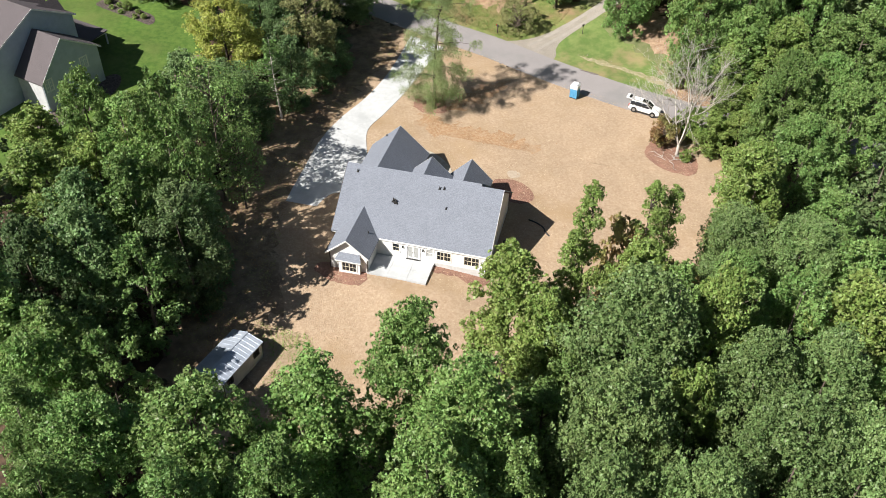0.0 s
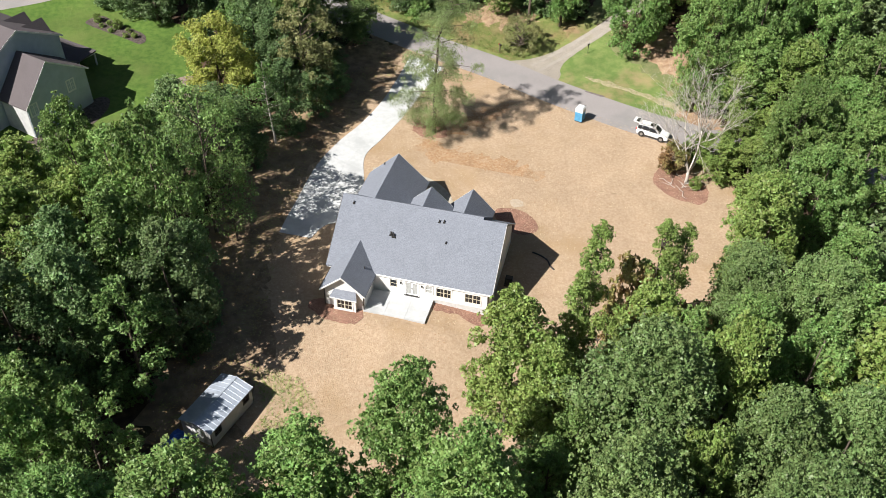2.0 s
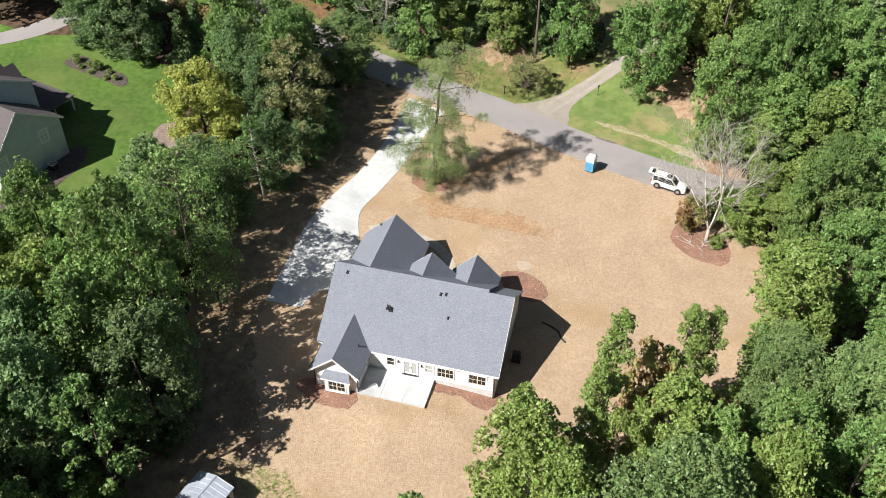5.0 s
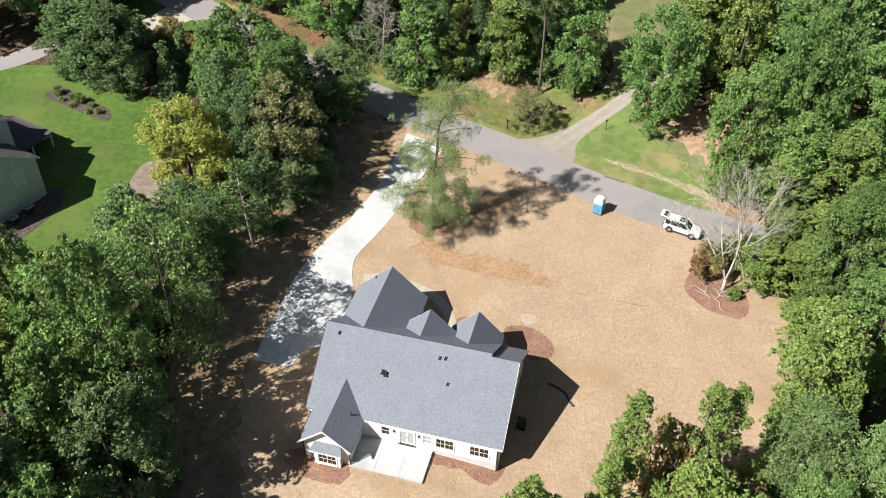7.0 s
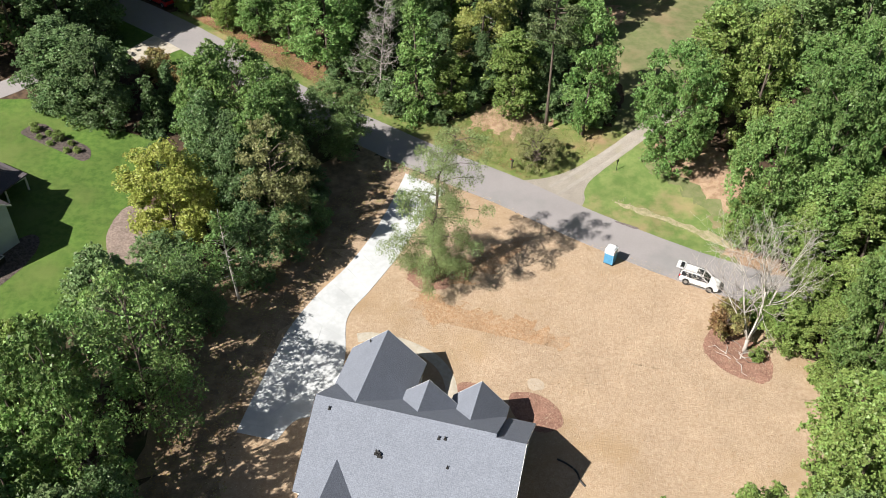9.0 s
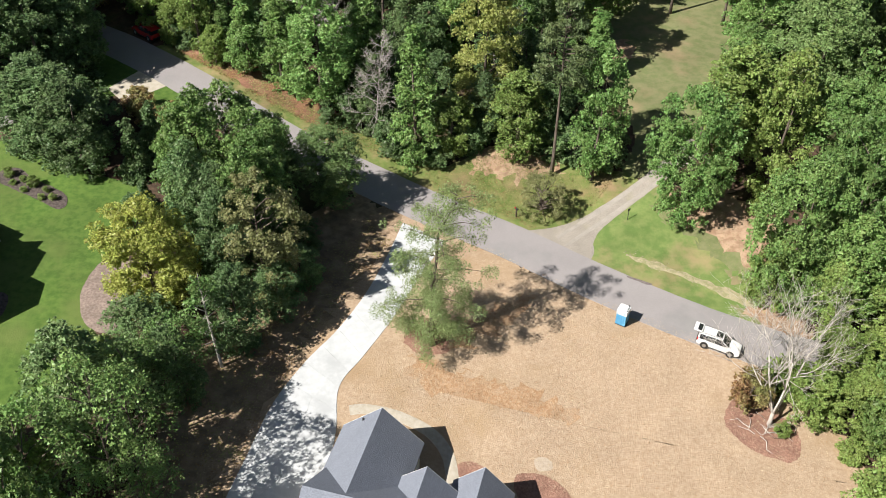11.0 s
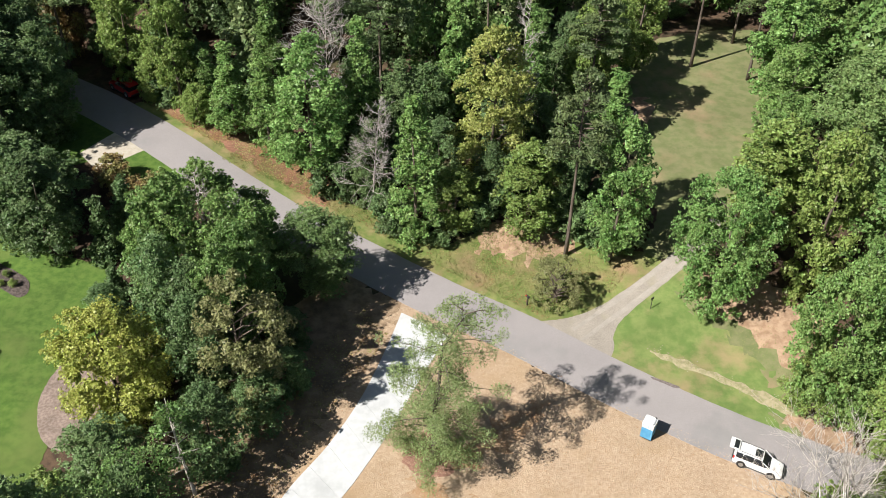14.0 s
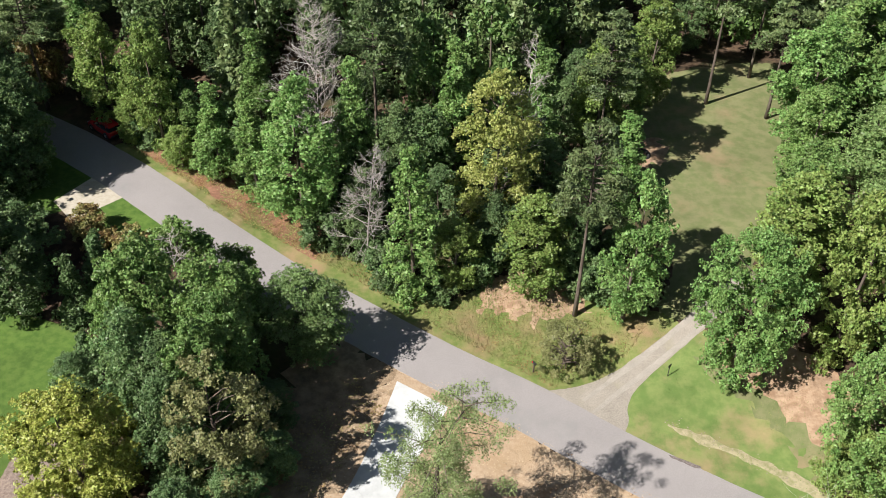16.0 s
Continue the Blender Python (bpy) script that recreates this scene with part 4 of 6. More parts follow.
    for x, y in ((3.9, -1.0), (6.0, -0.9)):
        p = pose(-50.0, 94.86, 3.6, 0, 0, 59.9) @ Vector((x, y, 0))
        ac = thing("air_conditioner", pose(p.x, p.y, ground_z(p.x, p.y), 0, 0, 69), "grey outdoor unit with a pale top grille", "air conditioner")
        part("casing", box(-0.42, 0.42, -0.42, 0.42, 0, 0.8, 0.04), M_DARK, ac)
        part("grille", box(-0.44, 0.44, -0.44, -0.34, 0.8, 0.84, bm=box(-0.44, 0.44, 0.34, 0.44, 0.8, 0.84, bm=box(-0.44, -0.34, -0.34, 0.34, 0.8, 0.84, bm=box(0.34, 0.44, -0.34, 0.34, 0.8, 0.84)))), M_ROOFCAP, ac)
        part("fan", rod((0, 0, 0.79), (0, 0, 0.83), 0.22, sides=16), M_RIM, ac)


neighbour()


# ---------------------------------------------------------------- shed, toilet, car and other loose things
def shed():
    x, y = -20.2, 55.5
    root = thing("storage_shed", pose(x, y, ground_z(x, y) - 0.05, 0, 0, 63), "white portable shed with galvanised metal roof", "shed")
    L, W, H = 2.9, 1.65, 2.25
    ends = []
    part("skid", box(-L, L, -W + 0.1, -W + 0.3, 0, 0.2, bm=box(-L, L, W - 0.3, W - 0.1, 0, 0.2)), M_BARK, root)
    wins = [(0.55, 1.3, 1.15, 1.85), (4.5, 5.25, 1.15, 1.85)]
    wall("wall", (-L, -W), (L, -W), 0.2, H, wins, root, M_SHEDWALL, 0.08)
    wall("wall", (-L, W), (L, W), 0.2, H, [], root, M_SHEDWALL, 0.08, (0, 1))
    for sx in (-1, 1):
        bm = bmesh.new()
        prof = [(-W + 0.08, 0.2), (W - 0.08, 0.2), (W - 0.08, H), (0, H + 0.42), (-W + 0.08, H)]
        vs = [bm.verts.new((xx, v, z)) for xx in (sx * L, sx * (L - 0.08)) for v, z in prof]
        bm.faces.new(vs[:5])
        bm.faces.new(vs[9:4:-1])
        for i in range(5):
            j = (i + 1) % 5
            bm.faces.new((vs[i], vs[5 + i], vs[5 + j], vs[j]))
        bmesh.ops.recalc_face_normals(bm, faces=bm.faces)
        part("wall", bm, M_SHEDWALL, root)
    for a, b, lo, hi in wins:
        window(root, (-L + a, -W), (-L + b, -W), lo, hi, (0, -1), 2, 2, M_DARK, M_DARK, sill=False)
    for s in (-1, 1):
        ob = roof_plane("roof_sheet", [(-L - 0.15, s * (W + 0.15), H - 0.02), (L + 0.15, s * (W + 0.15), H - 0.02), (L + 0.15, 0, H + 0.46), (-L - 0.15, 0, H + 0.46)], M_METALROOF, root, 0.05)
        bm = bmesh.new()
        for k in range(13):
            xx = -L - 0.1 + k * (2 * L + 0.2) / 12
            rod((xx, s * (W + 0.14), H + 0.0), (xx, 0, H + 0.475), 0.018, sides=5, bm=bm)
        part("seam", bm, M_METALROOF, ob)
    part("ridge_cap", box(-L - 0.16, L + 0.16, -0.1, 0.1, H + 0.45, H + 0.49, 0.01), M_METALROOF, root)
    part("door", box(-L - 0.05, -L - 0.005, -0.6, 0.5, 0.25, 2.15), M_TRIM, root, "white end door")
    part("corner_trim", box(L - 0.02, L + 0.02, -W - 0.02, -W + 0.08, 0.2, H), M_DARK, root)
    part("corner_trim", box(-L - 0.02, -L + 0.02, -W - 0.02, -W + 0.08, 0.2, H), M_DARK, root)
    # a crumpled tarp at its end
    bm = bmesh.new()
    bmesh.ops.create_grid(bm, x_segments=14, y_segments=14, size=1)
    tx, ty = -23.6, 52.9
    for v in bm.verts:
        px, py = v.co.x * 1.2, v.co.y * 0.8
        hump = 0.55 * math.exp(-(px * px + py * py) * 1.2)
        v.co = Vector((px, py, hump + 0.18 * noise.noise(Vector((px * 2.2, py * 2.2, 1))) + 0.1))
        if abs(px) > 1.1 or abs(py) > 0.72:
            v.co.z = 0.03
    bmesh.ops.solidify(bm, geom=bm.faces[:], thickness=0.02)
    ob = part("tarp", bm, M_TARP)
    ob.matrix_basis = pose(tx, ty, ground_z(tx, ty) + 0.02, 0, 0, 60)
    tagged(ob, "crumpled bright blue tarp on the ground", "tarp")


shed()


def toilet():
    x, y = 17.75, 103.75
    root = thing("portable_toilet", pose(x, y, ground_z(x, y) + 0.03, 0, 0, -31) @ Matrix.Diagonal((0.95, 0.95, 0.92, 1)), "blue plastic portable toilet with white roof", "portable toilet")
    part("skid", box(-0.56, 0.56, -0.56, 0.56, 0, 0.1, 0.02), M_DARK, root)
    bm = bmesh.new()
    for x0, x1, y0, y1 in ((-0.54, 0.54, -0.54, -0.5), (-0.54, 0.54, 0.5, 0.54), (-0.54, -0.5, -0.5, 0.5), (0.5, 0.54, -0.5, 0.5)):
        box(x0, x1, y0, y1, 0.1, 2.0, bm=bm)
    part("cabin", bm, M_BLUE, root)
    bm = bmesh.new()
    for k in range(4):
        box(-0.46 + 0.25 * k, -0.42 + 0.25 * k, -0.562, -0.541, 0.2, 1.9, bm=bm)
    part("rib", bm, M_BLUE, root)
    door = part("door", box(-0.575, -0.545, -0.4, 0.4, 0.15, 1.95, 0.01), M_BLUE, root)
    part("latch", box(-0.6, -0.576, 0.25, 0.35, 1.0, 1.1), M_ROOFCAP, door)
    bm = box(-0.58, 0.58, -0.58, 0.58, 2.0, 2.1, 0.02)
    part("roof", bm, M_ROOFCAP, root, "white domed roof")
    bm = box(-0.46, 0.46, -0.5, 0.5, 2.1, 2.26, 0.05)
    part("roof_dome", bm, M_ROOFCAP, root)
    bm = bmesh.new()
    for x0, x1, y0, y1 in ((-0.556, 0.556, -0.556, -0.541), (-0.556, 0.556, 0.541, 0.556), (0.541, 0.556, -0.541, 0.541), (-0.59, -0.576, -0.541, 0.541)):
        box(x0, x1, y0, y1, 1.5, 1.98, bm=bm)
    part("vent_band", bm, M_ROOFCAP, root, "pale slatted band under the roof")
    part("vent_stack", rod((0.4, 0.4, 2.1), (0.4, 0.4, 2.42), 0.05), M_DARK, root)


toilet()


def suv(name, m, paint, label, open_gate):
    root = thing(name, m, label, "car")
    # x forward, y to the left; 4.75 m long
    def hull(sections, mat, nm, lab="", parent=None):
        bm = bmesh.new()
        rings = []
        for x, w0, w1, z0, z1 in sections:
            c = min(0.12, (z1 - z0) * 0.25)
            ring = [(x, -w0, z0), (x, -w0, z0 + (z1 - z0) * 0.55), (x, -w1, z1 - c * 0.4), (x, -w1 + c, z1), (x, w1 - c, z1), (x, w1, z1 - c * 0.4), (x, w0, z0 + (z1 - z0) * 0.55), (x, w0, z0)]
            rings.append([bm.verts.new(p) for p in ring])
        for a, b in zip(rings, rings[1:]):
            for i in range(8):
                j = (i + 1) % 8
                bm.faces.new((a[i], a[j], b[j], b[i]))
        bm.faces.new(rings[0][::-1])
        bm.faces.new(rings[-1])
        bmesh.ops.recalc_face_normals(bm, faces=bm.faces)
        ob = part(nm, bm, mat, parent or root, lab)
        for p in ob.data.polygons:
            p.use_smooth = False
        return ob
    body = hull([(-2.33, 0.82, 0.8, 0.45, 0.95), (-2.2, 0.93, 0.9, 0.35, 1.05), (-1.2, 0.95, 0.92, 0.3, 1.08), (0.6, 0.95, 0.92, 0.3, 1.06), (1.3, 0.95, 0.9, 0.32, 1.05), (2.0, 0.93, 0.84, 0.36, 0.96), (2.3, 0.85, 0.74, 0.42, 0.84), (2.38, 0.72, 0.66, 0.48, 0.72)], paint, "body")
    hull([(-2.15, 0.86, 0.74, 1.0, 1.55), (-1.7, 0.88, 0.74, 1.02, 1.66), (-0.4, 0.88, 0.74, 1.02, 1.7), (0.25, 0.87, 0.7, 1.02, 1.62), (1.1, 0.84, 0.8, 1.0, 1.06)], M_GLASS, "cabin_glass", "dark tinted windows")
    hull([(-2.12, 0.72, 0.7, 1.56, 1.64), (-1.7, 0.75, 0.72, 1.64, 1.72), (-0.4, 0.75, 0.72, 1.68, 1.76), (0.28, 0.71, 0.68, 1.6, 1.66)], paint, "roof")
    part("sunroof", box(-0.55, 0.15, -0.48, 0.48, 1.755, 1.772, 0.005), M_GLASS, root, "black glass sunroof")
    for s in (-1, 1):
        for x0, z0, x1, z1 in ((-1.55, 1.03, -1.5, 1.66), (-0.5, 1.03, -0.45, 1.7), (0.3, 1.62, 1.12, 1.06)):
            rod((x0, s * 0.885, z0), (x1, s * (0.76 if z1 > 1.2 else 0.83), z1), 0.045, sides=6, bm=(bm := bmesh.new()))
            part("pillar", bm, paint, root)
        part("roof_rail", rod((-1.9, s * 0.66, 1.8), (0.1, s * 0.66, 1.79), 0.025, sides=6, bm=box(-1.8, -1.74, s * 0.66 - 0.02, s * 0.66 + 0.02, 1.68, 1.8, bm=box(0.0, 0.06, s * 0.66 - 0.02, s * 0.66 + 0.02, 1.66, 1.79))), M_DARK, root)
        part("mirror", box(0.72, 0.9, s * 1.0 - 0.1, s * 1.0 + 0.1, 1.02, 1.18, 0.03), paint, root)
        part("headlight", box(2.12, 2.32, s * 0.66 - 0.14, s * 0.66 + 0.14, 0.72, 0.85, 0.03), M_LIGHTCLEAR, root)
        part("tail_light", box(-2.36, -2.2, s * 0.8 - 0.1, s * 0.8 + 0.1, 0.75, 1.02, 0.02), M_LIGHTRED, root)
        part("sill", box(-1.0, 1.0, s * 0.95 - 0.02, s * 0.95 + 0.02, 0.3, 0.42), M_DARK, root)
        for x in (-1.42, 1.42):
            arch = rod((x, s * 0.93, 0.38), (x, s * 0.965, 0.38), 0.45, sides=20)
            part("wheel_arch", arch, M_DARK, root)
            wheel = new("wheel")
            wheel.parent = root
            part("tyre", rod((x, s * 0.74, 0.36), (x, s * 0.985, 0.36), 0.36, sides=22), M_TYRE, wheel)
            part("rim", rod((x, s * 0.95, 0.36), (x, s * 0.995, 0.36), 0.23, sides=12), M_RIM, wheel)
    part("bumper", box(-2.42, -2.2, -0.8, 0.8, 0.4, 0.62, 0.04), M_DARK, root)
    part("grille", box(2.33, 2.4, -0.5, 0.5, 0.5, 0.75, 0.02), M_DARK, root)
    part("windscreen_wiper", rod((1.08, -0.5, 1.1), (0.95, 0.1, 1.16), 0.015, sides=5), M_DARK, root)
    if open_gate:
        gate = part("tailgate", box(-3.0, -2.05, -0.72, 0.72, 1.78, 1.86, 0.03), paint, root, "white tailgate lifted open")
        part("rear_window", box(-2.6, -2.15, -0.55, 0.55, 1.865, 1.875), M_GLASS, gate)
        part("boot_floor", box(-2.3, -2.1, -0.7, 0.7, 0.7, 0.98), M_DARK, root)
        part("strut", rod((-2.12, 0.7, 1.3), (-2.6, 0.68, 1.78), 0.02, sides=6, bm=rod((-2.12, -0.7, 1.3), (-2.6, -0.68, 1.78), 0.02, sides=6)), M_DARK, root)
    return root


suv("car", pose(26.9, 100.95, ground_z(26.9, 100.95) + 0.06, -1.5, 4.0, -25) @ Matrix.Diagonal((0.9, 0.9, 0.92, 1)), M_CARWHITE, "white sport utility car with its tailgate open", True)
suv("car", pose(-42.4, 153.0, ground_z(-42.4, 153.0) + 0.03, 0, -3, 142), M_CARRED, "red car parked in deep shade under trees", False)


def roadside():
    x, y = 7.8, 119.2
    z = ground_z(x, y)
    box1 = thing("mailbox", pose(x, y, z, 0, 0, 125), "dark mailbox on a wooden post by the road", "mailbox")
    part("post", box(-0.06, 0.06, -0.06, 0.06, 0, 1.1), M_BARK, box1)
    bm = box(-0.28, 0.28, -0.12, 0.12, 1.1, 1.32, 0.05)
    part("letter_box", bm, M_DARK, box1)
    part("flag", box(0.05, 0.2, 0.125, 0.14, 1.25, 1.4), M_LIGHTRED, box1)
    x, y = 20.4, 118.8
    sign = thing("sign_post", pose(x, y, ground_z(x, y), 0, 0, 40), "thin dark metal post with a small plate", "post")
    part("pole", rod((0, 0, 0), (0, 0, 1.5), 0.04), M_DARK, sign)
    part("plate", box(-0.2, 0.2, -0.02, 0.02, 1.25, 1.55), M_DARK, sign)
    x, y = 22.4, 149.3
    tyre = new("tyre", None)
    tyre.matrix_basis = pose(x, y, ground_z(x, y) + 0.2, 20, 0, 30)
    tagged(tyre, "old dark tyre lying on bare earth", "tyre")
    bm = bmesh.new()
    ring = []
    for i in range(24):
        a = 2 * math.pi * i / 24
        ring.append([bm.verts.new(((0.62 + 0.24 * math.cos(b)) * math.cos(a), (0.62 + 0.24 * math.cos(b)) * math.sin(a), 0.2 * math.sin(b))) for b in (2 * math.pi * k / 10 for k in range(10))])
    for i in range(24):
        for k in range(10):
            bm.faces.new((ring[i][k], ring[(i + 1) % 24][k], ring[(i + 1) % 24][(k + 1) % 10], ring[i][(k + 1) % 10]))
    bmesh.ops.recalc_face_normals(bm, faces=bm.faces)
    part("tread", bm, M_TYRE, tyre)
    # pale log on the leaf bank
    pts = [(-14.5 - 0.38 * i, 134.9 + 0.43 * i) for i in range(5)]
    verts, faces = tube([(a, b, ground_z(a, b) + 0.2 + 0.02 * (i % 2)) for i, (a, b) in enumerate(pts)], [0.16, 0.15, 0.15, 0.13, 0.12], 8)
    tagged(new("log", mesh_of("log", verts, faces, M_PALEBARK, True)), "pale bare log lying on the leaf bank", "log")
    # a wrapped roll of sheeting lying at the edge of the straw
    pts = [(11.7 + 0.38 * i, 65.25 + 0.17 * i) for i in range(6)]
    radii = [0.2, 0.36, 0.4, 0.37, 0.39, 0.24]
    verts, faces = tube([(a, b, ground_z(a, b) + 0.32 + 0.03 * (i % 2)) for i, (a, b) in enumerate(pts)], radii, 10)
    roll = thing("sheeting_roll", Matrix(), "rolled pale plastic sheeting with blue folds on straw", "sheeting")
    wrap = new("wrap", mesh_of("wrap", verts, faces, M_SHEDWALL, True))
    wrap.parent = roll
    for i in (1, 3):
        a, b = pts[i]
        verts, faces = tube([(a + 0.05, b + 0.02, ground_z(a, b) + 0.35), (a + 0.28, b + 0.125, ground_z(a, b) + 0.34)], [0.4, 0.42], 10)
        fold = new("blue_fold", mesh_of("blue_fold", verts, faces, M_BLUE, True))
        fold.parent = roll
    # rubble along the ditch
    rng = random.Random(5)
    verts, faces = [], []
    for i in range(220):
        t = rng.random()
        px, py = 19.6 + 12.5 * t + rng.gauss(0, 0.12), 113.8 - 6.8 * t + rng.gauss(0, 0.35)
        r = rng.uniform(0.03, 0.085)
        c = Vector((px, py, ground_z(px, py) + 0.03 + r * 0.3))
        b = len(verts)
        for d in ((1, 0, 0), (0, 1, 0), (-1, 0, 0), (0, -1, 0), (0, 0, 0.7), (0, 0, -0.7)):
            verts.append(c + Vector(d) * r * rng.uniform(0.7, 1.2))
        for f in ((0, 1, 4), (1, 2, 4), (2, 3, 4), (3, 0, 4), (1, 0, 5), (2, 1, 5), (3, 2, 5), (0, 3, 5)):
            faces.append(tuple(b + k for k in f))
    tagged(new("ditch_stones", mesh_of("ditch_stones", verts, faces, M_STONE)), "pale loose rubble lining a shallow ditch", "stones", kind="stuff")


roadside()


# ---------------------------------------------------------------- trees
def leaf_mesh(name, puffs, count, size, material, rng, lift=0.45, droop=0.0, flat=1.0, narrow=0.8, raw=False):
    """Many small leaf blades on the outer shells of clumps: centre, radius and outward way of each clump."""
    centre = np.array([p[0] for p in puffs])
    radius = np.array([p[1] for p in puffs])
    outward = np.array([p[2] for p in puffs])
    share = radius ** 2
    pick = rng.choice(len(puffs), count, p=share / share.sum())
    n = rng.normal(size=(count, 3))
    n /= np.linalg.norm(n, axis=1)[:, None]
    n = n + outward[pick] * 0.75 + np.array([0, 0, 0.35])
    n /= np.linalg.norm(n, axis=1)[:, None]
    depth = 1.12 - 0.6 * rng.random(count) ** 1.5
    p = centre[pick] + n * (radius[pick] * depth)[:, None] * np.array([1, 1, flat])
    p[:, 2] -= droop * rng.random(count)
    facing = n * 0.5 + np.array([0, 0, lift]) + rng.normal(size=(count, 3))
    facing /= np.linalg.norm(facing, axis=1)[:, None]
    t = np.cross(facing, rng.normal(size=(count, 3)))
    t /= np.linalg.norm(t, axis=1)[:, None]
    b = np.cross(facing, t)
    s = size * rng.uniform(0.7, 1.3, count)[:, None] * 0.5
    corner = np.stack([p - t * s, p + t * s * 0.6 + b * s * narrow, p + t * s * 0.6 - b * s * narrow], 1).reshape(-1, 3)
    if raw:
        return corner
    return blades(name, corner, material)


def blades(name, corner, material):
    count = len(corner) // 3
    me = bpy.data.meshes.new(name)
    me.vertices.add(count * 3)
    me.vertices.foreach_set("co", corner.ravel())
    me.loops.add(count * 3)
    me.loops.foreach_set("vertex_index", np.arange(count * 3))
    me.polygons.add(count)
    me.polygons.foreach_set("loop_start", np.arange(count) * 3)
    me.update(calc_edges=True)
    me.materials.append(material)
    return me


def wood_mesh(name, lines, material, sides=6):
    verts, faces = [], []
    for pts, radii in lines:
        v, f = tube(pts, radii, sides if radii[0] > 0.05 else 4)
        faces += [tuple(len(verts) + k for k in q) for q in f]
        verts += v
    return mesh_of(name, verts, faces, material, True)


def trunk_line(H, r, rng, bend=0.35, reach=0.85):
    k = 7
    ph = rng.uniform(0, 6.28)
    pts = [(bend * math.sin(ph + 2.0 * i / k) * (i / k), bend * math.cos(ph + 1.4 * i / k) * (i / k), H * reach * i / k - (0.6 if i == 0 else 0)) for i in range(k + 1)]
    return pts, [r * (1.25 if i == 0 else 1 - 0.85 * i / k) for i in range(k + 1)]


def crown_puffs(H, R, low, count, r0, r1, rng, top=1.0, kind="round"):
    """Clumps through an uneven crown; the outline is broken by lobes of its own."""
    lobes = rng.normal(size=(10, 3))
    lobes /= np.linalg.norm(lobes, axis=1)[:, None]
    amp = rng.uniform(-0.26, 0.22, 10)
    out = []
    while len(out) < count:
        z, a = rng.random() ** (1.5 if kind == "cone" else 0.9), rng.uniform(0, 6.283)
        w = (1 - z) ** 0.8 if kind == "cone" else min(1.0, 0.6 + 1.5 * z) * (1 - z) ** 0.62 * 1.22 if kind == "egg" else min(1.0, 0.62 + 1.1 * z) * (1 - max(0, (z - 0.42) / 0.58) ** 2.6) ** 0.6
        if rng.random() > w + 0.25:
            continue
        d = np.array([math.cos(a), math.sin(a), (z - 0.35) * 1.7])
        d /= np.linalg.norm(d)
        k = 1 + float((amp * np.exp(5 * (lobes @ d - 1))).sum())
        f = rng.uniform(0.12, 1.0) ** 0.4
        r = rng.uniform(r0, r1)
        reach = max(R * w * f * k - r * 0.95, 0.1)
        q = np.array([d[0] / math.hypot(d[0], d[1]) * reach, d[1] / math.hypot(d[0], d[1]) * reach, H * (low + (top - low) * z * (0.92 + 0.08 * k))])
        q[2] = max(min(q[2], H * top - r * 1.0), r * 0.75)
        out.append((q, r, d))
    return out


def tufts(lobes, count, r0, r1, rng):
    """Small leaf tufts set over the lobes of a crown, thicker on the outer and upper sides."""
    share = np.array([p[1] ** 2 for p in lobes])
    out = []
    for i in rng.choice(len(lobes), count, p=share / share.sum()):
        c, r, d = lobes[i]
        n = rng.normal(size=3)
        n /= np.linalg.norm(n)
        n = n + d * 0.8 + np.array([0, 0, 0.3])
        n /= np.linalg.norm(n)
        out.append((c + n * r * rng.uniform(0.7, 1.4), rng.uniform(r0, r1), n))
    return out


def foliage(lobes, leaves, size, rng, lift, fine, f0, f1, inner):
    """Dense leafage: large leaves deep inside, a leafy skin on the lobes, and tufts standing off it."""
    core = [(c - d * r * 0.3, r * 0.5, d * 0.2) for c, r, d in lobes]
    body = leaf_mesh("", lobes, int(leaves * 0.42), size, None, rng, lift, raw=True)
    tips = leaf_mesh("", tufts(lobes, fine, f0, f1, rng), int(leaves * 0.58), size, None, rng, lift, raw=True)
    return np.concatenate(([leaf_mesh("", core, int(inner * 1.6), 0.5, None, rng, 0.1, raw=True)] if inner else []) + [body, tips])


def limbs(trunk, puffs, count, rng, thick=0.09):
    pts = [np.array(p) for p in trunk[0]]
    H = pts[-1][2]
    lines = []
    for i in rng.choice(len(puffs), min(count, len(puffs)), replace=False):
        end = puffs[i][0]
        z = max(0.25 * H, min(H * 0.95, end[2] - np.linalg.norm(end[:2]) * rng.uniform(0.5, 0.95)))
        j = min(int(z / H * (len(pts) - 1)), len(pts) - 2)
        s = (z - pts[j][2]) / max(pts[j + 1][2] - pts[j][2], 0.01)
        a = pts[j] + (pts[j + 1] - pts[j]) * min(max(s, 0), 1)
        m = a * 0.5 + end * 0.5 + np.array([0, 0, 0.35]) + rng.normal(size=3) * 0.2
        lines.append(([a, a * 0.72 + m * 0.28, m, end], [thick, thick * 0.8, thick * 0.55, thick * 0.2]))
    return lines


PROTO, NATURAL, UNUSED = {}, {}, []


def prototype(key, H, R, label, category, trunk_lines, crown, bark=None):
    """One tree of a kind, set in its place by the first call of plant(); later ones are its copies."""
    root = thing("tree", Matrix(), label, category)
    UNUSED.append(root)
    ob = new("trunk", wood_mesh("trunk", trunk_lines, bark or M_BARK))
    ob.parent = root
    for nm, me in crown:
        ob = new(nm, me)
        ob.parent = root
    PROTO.setdefault(key, []).append(root)
    NATURAL[key] = (H, R)


